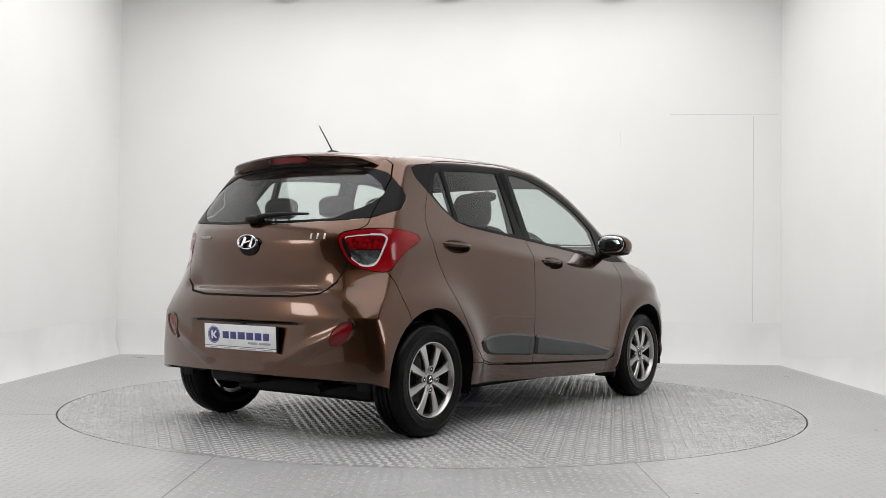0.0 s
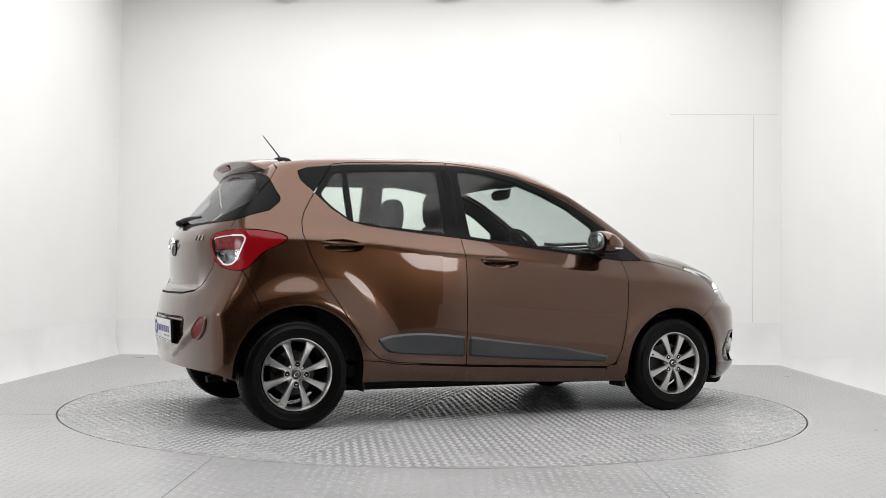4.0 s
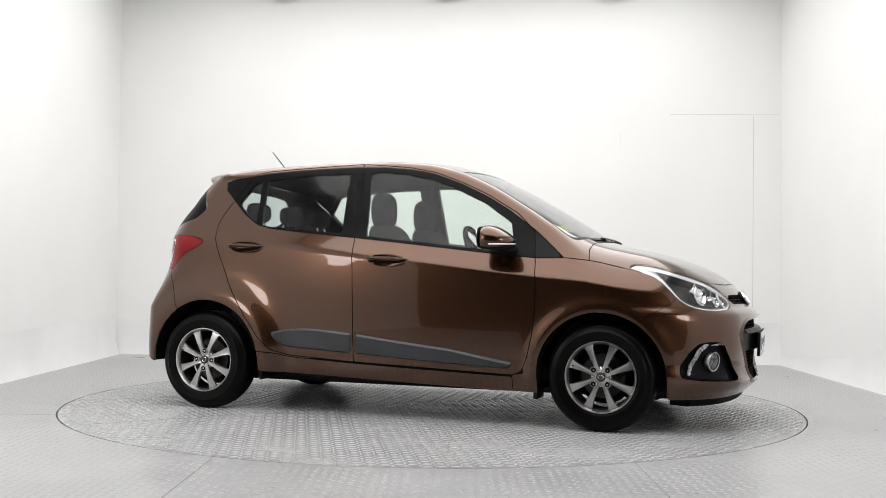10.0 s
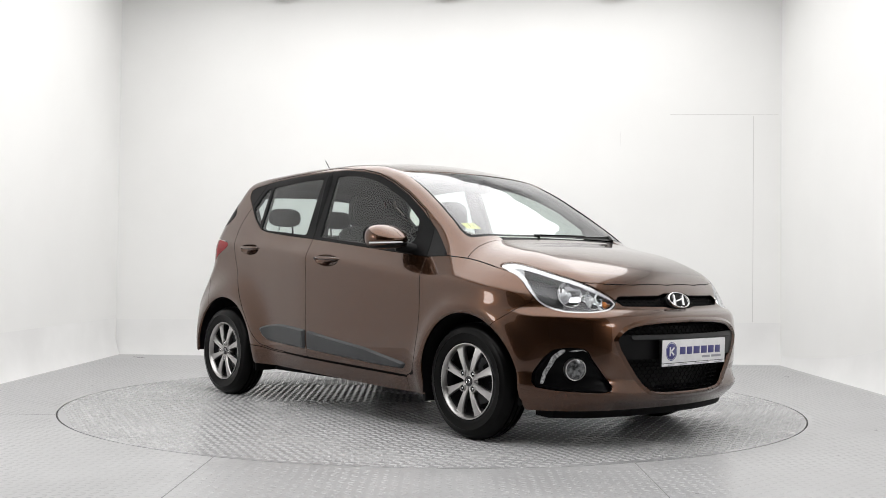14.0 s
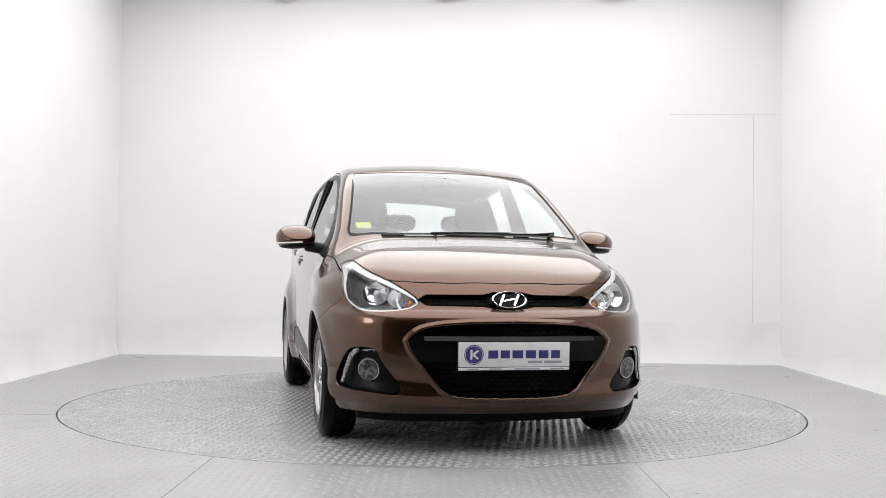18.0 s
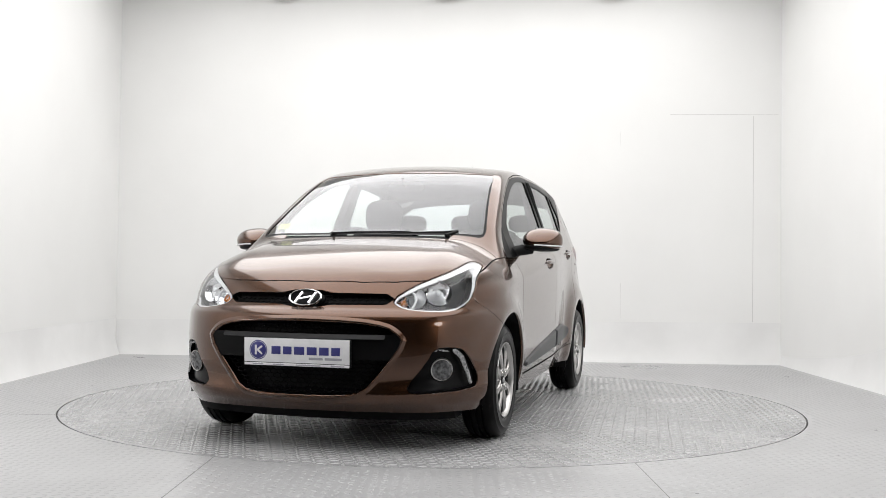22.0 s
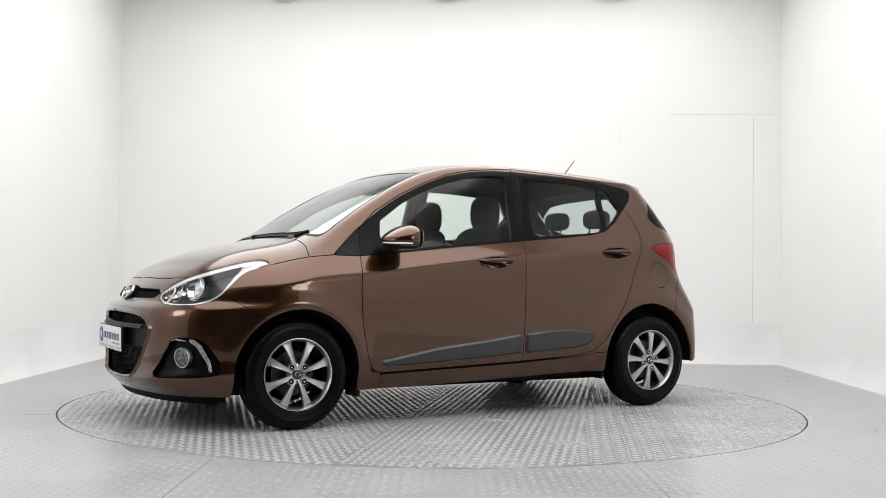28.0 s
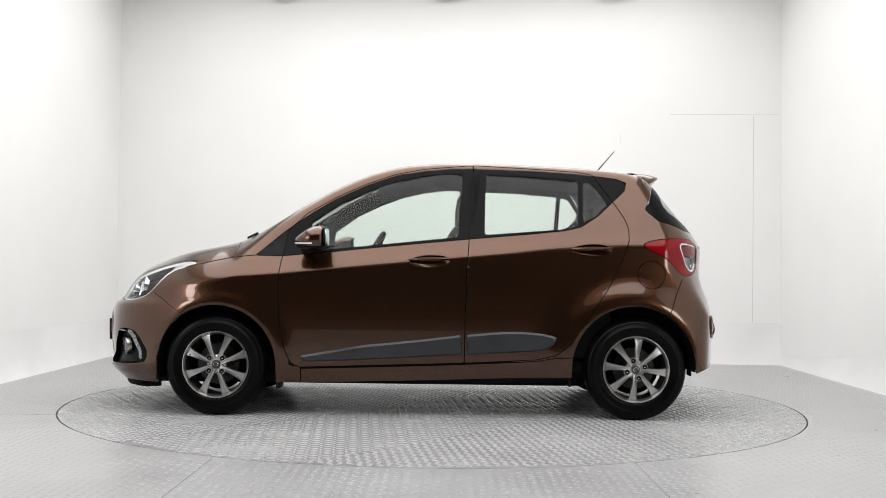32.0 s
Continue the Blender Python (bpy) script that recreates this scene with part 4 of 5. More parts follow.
part("exhaust_box", bm, BLACK, car)
for s in (1, -1):
    for x, z0, z1, t in ((FRONT_HUB - 0.352, 0.155, 0.30, 0.012), (REAR_HUB - 0.335, 0.245, 0.33, 0.006), (REAR_HUB + 0.372, 0.185, 0.25, 0.008)):
        bm = bmesh.new()
        yc, yw = (0.64, 0.04) if x < REAR_HUB else (0.705, 0.07)
        box(bm, (x - t, s * yc - yw, z0), (x + t, s * yc + yw, z1), 0.004)
        part("mud_flap", bm, BLACK, car, "black rubber mud flap")
# chin lip under the front bumper
bm = bmesh.new()
rows = []
for y in np.linspace(-0.66, 0.66, 41):
    p, n = on_front(float(y), 0.20)
    x = p.x - 0.028
    rows.append([bm.verts.new(q) for q in ((x, y, 0.20), (x - 0.010, y, 0.158), (x - 0.020, y, 0.147), (x - 0.036, y, 0.144), (x - 0.12, y, 0.150), (x - 0.12, y, 0.20))])
for a, b in zip(rows, rows[1:]):
    for i in range(5):
        bm.faces.new((a[i], b[i], b[i + 1], a[i + 1]))
bm.faces.new(rows[0])
bm.faces.new(rows[-1][::-1])
part("chin_lip", bm, MESHBLACK, car, "black plastic chin lip")


# ---- lamps ----
INDICATOR = material("orange_bulb", (0.75, 0.22, 0.03), 0.2)
LAMPGREY = mottle(material("lamp_housing_grey", rough=0.3, metal=0.3), (0.010, 0.0105, 0.011), (0.050, 0.051, 0.053), 22)
RIMWHITE = material("satin_lamp_rim", (0.76, 0.77, 0.78), 0.22, 0.2)
REDLIT = mottle(material("bright_red_lens", rough=0.15, spec=0.35), (0.045, 0.001, 0.0015), (0.22, 0.004, 0.006), 55)
LAMPCLEAR = mottle(material("clear_lamp_back", rough=0.3, metal=0.5), (0.16, 0.16, 0.165), (0.45, 0.45, 0.46), 45)
hl_field = front_corner(HL, 1)
hl_inner, hl_rim = headlight.cut(lambda p: hl_field(p) + 0.008 + 0.013 * np.clip((p[:, 2] - 0.70) / 0.1, 0, 1))
hl_tail, hl_inner = hl_inner.cut(lambda p: -((p[:, 1] - p[:, 0]) * 0.7071 + 0.555))
heads = pair("headlight", headlight.pushed(0.001), LENS, None, "clear headlight with a white rim", 0.0)
pair("lamp_rim", hl_rim.pushed(-0.008), RIMWHITE, heads, "satin white rim", 0.01)
pair("lamp_tail", hl_tail.pushed(-0.012), LAMPCLEAR, heads, "grey ribbed rear corner", 0.01)
deep = Sheet(hl_inner.v - hl_inner.n * 0.062, hl_inner.n, hl_inner.t)
pair("lamp_housing", deep, LAMPGREY, heads, "dark grey housing", 0.0)
w = rimmed(hl_inner.pushed(-0.01), 0.055, False)
pair("lamp_wall", Sheet(w.v, w.n, w.t[len(hl_inner.t):]).tidy(), LAMPGREY, heads, "", 0.0)
for hd, s in zip(heads, (1, -1)):
    for y, z, r, name, mat in ((0.60, 0.740, 0.060, "main_reflector", CHROME), (0.508, 0.717, 0.046, "dip_reflector", CHROME), (0.452, 0.698, 0.026, "indicator_reflector", CHROME)):
        p, n = on_front(y, z)
        d = (n * 0.55 + Vector((1, 0.12, 0.0)) * 0.45).normalized()
        m = upright(p - n * 0.030, d)
        if s < 0:
            m = Matrix.Diagonal((1, -1, 1, 1)) @ m
        bm = bmesh.new()
        revolve(bm, [(0.006, -0.028), (r * 0.5, -0.022), (r * 0.85, -0.008), (r, 0.004), (r * 1.06, 0.004), (r * 1.06, -0.02)], 28, "z", m)
        part(name, bm, mat, hd)
        bm = bmesh.new()
        revolve(bm, [(0.0, 0.006), (0.012, -0.001), (0.015, -0.026)], 14, "z", m)
        part("bulb", bm, INDICATOR if name.startswith("ind") else RIMWHITE, hd, "orange indicator bulb" if name.startswith("ind") else "")
    pts = []
    for k in range(11):
        a = math.pi * (-0.42 + 0.84 * k / 10)
        p, n = on_front(0.478 + 0.030 * math.cos(a), 0.696 + 0.040 * math.sin(a))
        q = p - n * 0.012
        pts.append((q.x, s * q.y, q.z))
    bm = bmesh.new()
    tube(bm, pts, 0.0055, 8)
    part("indicator_ring", bm, RIMWHITE, hd, "satin divider ring")

tl_box = rear_corner([(-0.752, 0.995), (-0.64, 1.012), (-0.508, 1.012), (-0.54, 0.93), (-0.575, 0.852), (-0.648, 0.846), (-0.708, 0.887), (-0.735, 0.94)], 1)
tl_in, tl_out = taillight.cut(tl_box)
tl_ring, tl_core = tl_in.cut(lambda p: -tl_box(p) - 0.009)
tl_low, tl_high = tl_core.cut(lambda p: p[:, 2] - 0.932)
tails = pair("taillight", tl_out, RED, None, "red tail lamp with a white inner frame", 0.012)
corner = lambda p: (p[:, 1] + p[:, 0]) * 0.7071
tl_ring, tl_edge = tl_ring.cut(lambda p: -np.maximum(-tl_box(p) - 0.0045, corner(p) + 0.66 - 0.37 * (p[:, 2] - 0.852)))
pair("lens_edge", tl_edge.pushed(-0.002), RED, tails, "", 0.008)
pair("lamp_frame", tl_ring.pushed(-0.002), RIMWHITE, tails, "white frame", 0.008)
pair("stop_lens", tl_high.pushed(-0.003), REDLIT, tails, "bright red lens", 0.0)
pair("reverse_lens", tl_low.pushed(-0.003), LENS, tails, "clear reversing lens", 0.0)
pair("lamp_back", tl_low.pushed(-0.030), LAMPCLEAR, tails, "grey lamp housing", 0.0)
for tl, s in zip(tails, (1, -1)):
    p, n = on_rear(0.60, 0.885)
    m = upright(p - n * 0.022, n)
    if s < 0:
        m = Matrix.Diagonal((1, -1, 1, 1)) @ m
    bm = bmesh.new()
    revolve(bm, [(0.004, -0.012), (0.016, -0.008), (0.024, 0.004), (0.026, 0.004)], 20, "z", m)
    part("bulb_reflector", bm, CHROME, tl)

# fog lamps
FOGGLASS = mottle(material("ribbed_fog_glass", rough=0.22, metal=0.5), (0.03, 0.031, 0.032), (0.20, 0.203, 0.207), 60)
for surround, s in zip(fog_boxes, (1, -1)):
    p, n = on_front(0.638, 0.377)
    d = (n * 0.6 + Vector((1, 0, 0)) * 0.4).normalized()
    m = upright(p - n * 0.018, d)
    if s < 0:
        m = Matrix.Diagonal((1, -1, 1, 1)) @ m
    bm = bmesh.new()
    revolve(bm, [(0.0, -0.02), (0.03, -0.014), (0.044, -0.002), (0.047, 0.006), (0.051, 0.007), (0.053, 0.0), (0.053, -0.02)], 32, "z", m)
    fl = part("fog_lamp", bm, SILVER, surround, "round chrome fog lamp")
    bm = bmesh.new()
    revolve(bm, [(0.0, 0.012), (0.02, 0.0112), (0.036, 0.009), (0.047, 0.005)], 32, "z", m)
    part("fog_lens", bm, FOGGLASS, surround, "ribbed grey fog lens")
    bm = bmesh.new()
    revolve(bm, [(0.0, 0.004), (0.009, 0.002), (0.011, -0.016)], 12, "z", m)
    part("fog_bulb", bm, RIMWHITE, surround)
drl, _ = fog.cut(from_front([(0.596, 0.474), (0.596, 0.466), (0.673, 0.463), (0.698, 0.434), (0.732, 0.308), (0.740, 0.308), (0.710, 0.443), (0.687, 0.473)]))
DRL = mottle(material("led_strip", rough=0.25), (0.10, 0.102, 0.104), (0.42, 0.423, 0.426), 95)
pair("running_light", drl.pushed(0.001), DRL, fog_boxes, "silver daytime light strip", 0.008)

# grilles
LEDGE = mottle(material("satin_black_ledge", rough=0.5, spec=0.25), (0.007, 0.007, 0.008), (0.013, 0.013, 0.014), 9)
bar, _ = grille.cut(lambda p: np.maximum(p[:, 2] - 0.540, 0.425 - p[:, 2]))
panel("grille_bar", bar.pushed(-0.004), GLOSSBLACK, grille_box, "gloss black bar", 0.03, True)
ledge, _ = bar.cut(lambda p: np.maximum(0.520 - p[:, 2], p[:, 1] - 0.40))
slope = Sheet(ledge.v + ledge.n * (0.016 * (0.540 - ledge.v[:, 2]) / 0.026 - 0.003)[:, None], ledge.n + np.array([0, 0, 0.75]), ledge.t).tidy()
panel("bar_ledge", slope, LEDGE, grille_box, "grey sloping top of the bar", 0.004, True)


def honeycomb(name, keep, parent, w=0.036, h=0.024, depth=0.034, zr=(0.25, 0.61)):
    bm = bmesh.new()
    edges = set()
    for i in range(-16, 17):
        for j in range(int((zr[1] - zr[0]) / (h * 0.75)) + 1):
            cy, cz = (i + 0.5 * (j % 2)) * w, zr[0] + j * h * 0.75
            c = [(cy + w / 2 * dy, cz + h / 2 * dz) for dy, dz in ((0, 1), (1, 0.5), (1, -0.5), (0, -1), (-1, -0.5), (-1, 0.5))]
            for a, b in zip(c, c[1:] + c[:1]):
                e = tuple(sorted(((round(a[0], 4), round(a[1], 4)), (round(b[0], 4), round(b[1], 4)))))
                edges.add(e)
    edges = sorted(edges)
    d = keep(np.array([[2, abs(q[0]), q[1]] for e in edges for q in e])).reshape(-1, 2).max(1)
    edges = [e for e, k in zip(edges, d) if k < -0.006]
    ends = np.array([(0.9, y, z) for e in edges for y, z in e])
    pts = project(ends, np.tile([[1.0, 0, 0]], (len(ends), 1)))
    pts = pts - skin_normals(pts) * depth
    for a, b in zip(pts[::2], pts[1::2]):
        tube(bm, [a, b], 0.0030, 4)
    return part(name, bm, MESHBLACK, parent, "black honeycomb mesh")


GR = loop([(0.486, 0.508), (0.456, 0.549), (0.405, 0.580), (0.277, 0.600), (0.0, 0.607), (-0.1, 0.607), (-0.1, 0.249), (0.0, 0.249), (0.198, 0.250), (0.300, 0.270), (0.392, 0.371)], 1)
honeycomb("grille_mesh", lambda p: np.maximum(outline(p[:, 1], p[:, 2], GR), 0.523 - p[:, 2]), grille_box)
honeycomb("grille_mesh", lambda p: np.maximum(outline(p[:, 1], p[:, 2], GR), p[:, 2] - 0.442), grille_box)
SL = loop([(0.412, 0.700), (0.378, 0.721), (0.121, 0.723), (0.07, 0.735), (-0.1, 0.735), (-0.1, 0.664), (0.07, 0.664), (0.123, 0.673), (0.378, 0.676)])
honeycomb("slot_mesh", lambda p: outline(p[:, 1], p[:, 2], SL), slot_box, 0.03, 0.022, 0.014, (0.66, 0.74))


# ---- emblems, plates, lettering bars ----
def emblem(p, n, parent, rx, rz, backing):
    m = upright(p + n * 0.004, n)
    sq = Matrix.Diagonal((1.0, rz / rx, 1.0, 1.0))
    if backing:
        bm = bmesh.new()
        revolve(bm, [(0.0, 0.006), (rx * 0.95, 0.004), (rx * 1.12, -0.004), (rx * 1.12, -0.02)], 40, "z", m @ sq)
        parent = part("emblem", bm, GLOSSBLACK, parent, "oval chrome emblem on black")
    bm = bmesh.new()
    pr = [(rx - 0.007, 0.006), (rx - 0.005, 0.012), (rx, 0.014), (rx + 0.004, 0.012), (rx + 0.005, 0.004)]
    revolve(bm, pr, 44, "z", m @ sq)
    ring = part("emblem_ring", bm, CHROME, parent, "oval chrome ring")
    for x0, x1, y0, y1, w in ((-0.60, -0.26, -0.66, 0.70, 0.20), (0.26, 0.60, -0.70, 0.66, 0.20), (-0.36, 0.36, -0.16, 0.16, 0.15)):
        bm = bmesh.new()
        q = [(x0 * rx, y0 * rz), (x1 * rx, y1 * rz)]
        d = (Vector(q[1]) - Vector(q[0])).normalized()
        o = Vector((-d.y, d.x)) * w * rz
        low = [bm.verts.new(m @ Vector((c.x, c.y, 0.003))) for c in (Vector(q[0]) - o, Vector(q[1]) - o, Vector(q[1]) + o, Vector(q[0]) + o)]
        top = [bm.verts.new(m @ Vector((c.x, c.y, 0.011))) for c in (Vector(q[0]) - o * 0.6, Vector(q[1]) - o * 0.6, Vector(q[1]) + o * 0.6, Vector(q[0]) + o * 0.6)]
        bm.faces.new(top)
        for i in range(4):
            bm.faces.new((low[i], low[(i + 1) % 4], top[(i + 1) % 4], top[i]))
        part("emblem_bar", bm, CHROME, parent)


p, n = on_front(0.0, 0.697)
emblem(p - n * 0.002, n, car, 0.079, 0.042, True)
p, n = on_rear(0.0, 0.968)
emblem(p + n * 0.004, n, car, 0.068, 0.036, False)
bm = bmesh.new()
revolve(bm, [(0.0, -0.004), (0.03, -0.002), (0.052, 0.0015), (0.060, 0.0)], 32, "z", upright(on_rear(0, 0.950)[0] + on_rear(0, 0.950)[1] * 0.003, on_rear(0, 0.950)[1]) @ Matrix.Diagonal((1.22, 0.86, 1, 1)))
part("tailgate_grip", bm, GLOSSBLACK, car, "dark grip below the emblem")

PLATEWHITE = mottle(material("plate_white", rough=0.3), (0.66, 0.66, 0.67), (0.74, 0.74, 0.75), 20)
PLATEBLUE = material("plate_blue", (0.035, 0.035, 0.17), 0.35)
PLATEGREY = material("plate_grey", (0.30, 0.30, 0.33), 0.4)


def plate(m, label):
    """Its own space: x to the viewer's right, y up, z towards the viewer."""
    holder = new("number_plate")
    holder.parent = car
    holder.matrix_local = m
    tagged(holder, label)

    def flat(name, x0, x1, y0, y1, z0, z1, mat, bevel, label=""):
        bm = bmesh.new()
        box(bm, (x0, y0, z0), (x1, y1, z1), bevel)
        part(name, bm, mat, holder, label)
    flat("plate_holder", -0.263, 0.263, -0.068, 0.060, -0.014, 0.002, BLACK, 0.004, "black holder")
    flat("plate_sheet", -0.259, 0.259, -0.052, 0.058, 0.002, 0.005, PLATEWHITE, 0.0012, "white plate")
    flat("holder_strip", -0.258, 0.258, -0.067, -0.055, 0.001, 0.0055, PLATEWHITE, 0.001, "pale strip below the plate")
    bm = bmesh.new()
    revolve(bm, [(0.0, 0.0064), (0.037, 0.0064), (0.0385, 0.0055), (0.0385, 0.004)], 36, "z", pose(-0.188, 0.003, 0))
    part("blue_disc", bm, PLATEBLUE, holder, "dark blue disc")
    bm = bmesh.new()
    revolve(bm, [(0.0405, 0.0052), (0.0415, 0.0062), (0.0435, 0.0062), (0.0445, 0.0052)], 36, "z", pose(-0.188, 0.003, 0))
    part("blue_ring", bm, PLATEBLUE, holder)
    flat("disc_bar", -0.205, -0.195, -0.019, 0.025, 0.006, 0.0072, PLATEWHITE, 0.0004)
    for a in (38, -38):
        bm = bmesh.new()
        box(bm, (0, -0.0045, 0.006), (0.030, 0.0045, 0.0071), 0.0004, pose(-0.192, 0.003, 0, 0, 0, a))
        part("disc_bar", bm, PLATEWHITE, holder)
    x = -0.122
    for wd in (0.045, 0.042, 0.050, 0.048, 0.046, 0.042):
        flat("word_bar", x, x + wd, -0.014, 0.022, 0.0045, 0.0062, PLATEBLUE, 0.0004)
        x += wd + 0.0125
    for x0, x1 in ((0.062, 0.130), (0.140, 0.222)):
        flat("small_bar", x0, x1, -0.036, -0.025, 0.0045, 0.0062, PLATEGREY, 0.0004)
    for x0, x1 in ((-0.215, -0.165), (-0.115, -0.06), (0.0, 0.12), (0.17, 0.235)):
        flat("strip_bar", x0, x1, -0.0635, -0.0585, 0.005, 0.0064, PLATEGREY, 0.0003)
    return holder


plate(upright(Vector((1.967, 0.0, 0.458)), Vector((1, 0, -0.03))), "white plate with blue dealer marking in a black holder")
plate(upright(Vector((-1.742, 0.0, 0.492)), Vector((-1, 0, -0.06))), "white plate with blue dealer marking in a black holder")
# black strip in place of the shade under the plate recess's top edge
bm = bmesh.new()
rows = []
for y in np.linspace(-0.37, 0.37, 25):
    p, n = on_rear(float(y), 0.567)
    rows.append([bm.verts.new(p + n * a + Vector((0, 0, b))) for a, b in ((0.001, 0.006), (0.004, 0.0), (0.001, -0.006))])
for a, b in zip(rows, rows[1:]):
    for i in range(2):
        bm.faces.new((a[i], a[i + 1], b[i + 1], b[i]))
part("plate_recess_shade", bm, BLACK, car, "dark line for the shade above the plate")
for y0, dy, k in ((-0.368, -0.105, 3), (0.46, -0.13, 6)):
    for i in range(k):
        y = y0 + dy * (i + 0.5) / k
        p, n = on_rear(y, 0.995)
        bm = bmesh.new()
        wd = abs(dy) / k * (0.15 if k == 3 else 0.30)
        box(bm, (-wd, -(0.015 if k == 3 else 0.008), 0.0), (wd, 0.015 if k == 3 else 0.008, 0.005), 0.002, upright(p, n) @ Matrix.Shear("XY", 4, (0.25, 0)))
        part("badge_bar", bm, SILVER, car, "small chrome badge")


# ---- mirrors, handles, spoiler, aerial, wipers ----
def ellipsoid(bm, c, r, power=2.0, n=28, m=16, shape=None):
    rows = []
    for j in range(m + 1):
        b = -math.pi / 2 + math.pi * j / m
        row = []
        for k in range(n):
            a = 2 * math.pi * k / n
            d = Vector((math.cos(b) * math.cos(a), math.cos(b) * math.sin(a), math.sin(b)))
            q = (abs(d.x) ** power + abs(d.y) ** power + abs(d.z) ** power) ** (-1 / power)
            p = Vector((c[0] + d.x * q * r[0], c[1] + d.y * q * r[1], c[2] + d.z * q * r[2]))
            row.append(bm.verts.new(shape(p) if shape else p))
        rows.append(row)
    for a, b in zip(rows, rows[1:]):
        for k in range(n):
            bm.faces.new((a[k], a[(k + 1) % n], b[(k + 1) % n], b[k]))
    bmesh.ops.remove_doubles(bm, verts=[w for r_ in rows for w in r_], dist=1e-5)


MIRRORGLASS = material("mirror_glass", (0.80, 0.82, 0.84), 0.02, 1.0)
for s in (1, -1):
    def housing(p):
        """Flat behind, falling away forwards and outwards like a drop."""
        u = min(max((p.x - 0.60) / 0.145, 0.0), 1.0)
        x = p.x if p.x > 0.585 else 0.585 + (p.x - 0.585) * 0.30
        z = p.z if p.z < 0.985 else 0.985 + (p.z - 0.985) * (1 - 0.62 * u ** 1.6)
        y = p.y - 0.30 * max(0.0, p.x - 0.64) * (1 if p.y > 0.88 else 0.3)
        return Vector((x, s * y, z + 0.05 * (0.88 - p.y)))
    bm = bmesh.new()
    ellipsoid(bm, (0.632, 0.882, 1.014), (0.112, 0.108, 0.068), 2.5, 36, 24, housing)
    if s < 0:
        bmesh.ops.reverse_faces(bm, faces=bm.faces)
    mir = part("door_mirror", bm, PAINT, car, "brown mirror cap with black base")
    bm = bmesh.new()
    ellipsoid(bm, (0.632, 0.874, 0.972), (0.106, 0.098, 0.024), 2.4, 32, 14, housing)
    if s < 0:
        bmesh.ops.reverse_faces(bm, faces=bm.faces)
    part("mirror_base", bm, BLACK, mir, "black plastic mirror base")
    bm = bmesh.new()
    tube(bm, [(0.70, s * 0.725, 0.945), (0.68, s * 0.77, 0.955), (0.65, s * 0.82, 0.965)], 0.030, 12, 1.0)
    part("mirror_arm", bm, BLACK, mir, "black mirror arm")
    bm = bmesh.new()
    ellipsoid(bm, (0.566, s * 0.882, 1.016), (0.008, 0.097, 0.058), 2.8, 28, 14)
    part("mirror_surround", bm, BLACK, mir)
    bm = bmesh.new()
    ellipsoid(bm, (0.560, s * 0.882, 1.016), (0.006, 0.090, 0.052), 2.8, 28, 14)
    part("mirror_glass", bm, MIRRORGLASS, mir, "mirror glass")
    bm = bmesh.new()
    pts = []
    for k in range(15):
        a = radians(-8 + 100 * k / 14)
        c, d = max(math.cos(a), 0.0), math.sin(a)
        q = (abs(c) ** 2.5 + abs(d) ** 2.5) ** -0.4 * 0.955
        pts.append(housing(Vector((0.632 + 0.112 * c * q, 0.882 + 0.108 * d * q, 0.983))))
    tube(bm, pts, 0.0045, 8)
    part("side_repeater", bm, RIMWHITE, mir, "white indicator strip")

    for cx, cz, doors in ((-0.016, 0.901, doors_front), (-0.940, 0.973, doors_rear)):
        d = doors[0 if s > 0 else 1]
        bm = bmesh.new()
        rows = []
        for k in range(17):
            u = -1 + 2 * k / 16
            x = cx + 0.126 * u
            p, n = on_side(x, cz - 0.035 * (x - cx))
            h = 0.0118 * (1 - abs(u) ** 2.6) + 0.0015
            o = 0.017 * (1 - u ** 4) + 0.001
            rows.append([bm.verts.new((p.x, s * (p.y + a * o), p.z + b * h)) for a, b in ((-0.4, -1), (0.7, -0.9), (1.25, -0.2), (1.1, 0.6), (0.2, 1.0), (-0.4, 0.8))])
        for a, b in zip(rows, rows[1:]):
            for i in range(6):
                bm.faces.new((a[i], a[(i + 1) % 6], b[(i + 1) % 6], b[i]))
        bmesh.ops.recalc_face_normals(bm, faces=bm.faces)
        part("door_handle", bm, PAINT, d, "body-coloured door handle")
        if cx > -0.5 and s < 0:
            p, n = on_side(cx - 0.108, cz)
            bm = bmesh.new()
            revolve(bm, [(0, 0.004), (0.008, 0.003), (0.010, 0.0)], 14, "z", upright(Vector((p.x, s * (p.y + 0.008), p.z)), Vector((0, s, 0))))
            part("key_lock", bm, DARKALLOY, d, "round key lock")

# roof spoiler with its brake light
def spoiler_edge(y):
    """Rear top edge of the spoiler and its depth at y: an arc that falls into the pillars at its ends."""
    e = max(0.0, abs(y) / 0.57 - 0.76) / 0.24
    return -1.430 + 0.26 * y * y + 0.085 * e ** 2, 1.440 - 0.13 * y * y - 0.050 * e ** 2, 0.064 * (1 - 0.40 * e ** 2), e


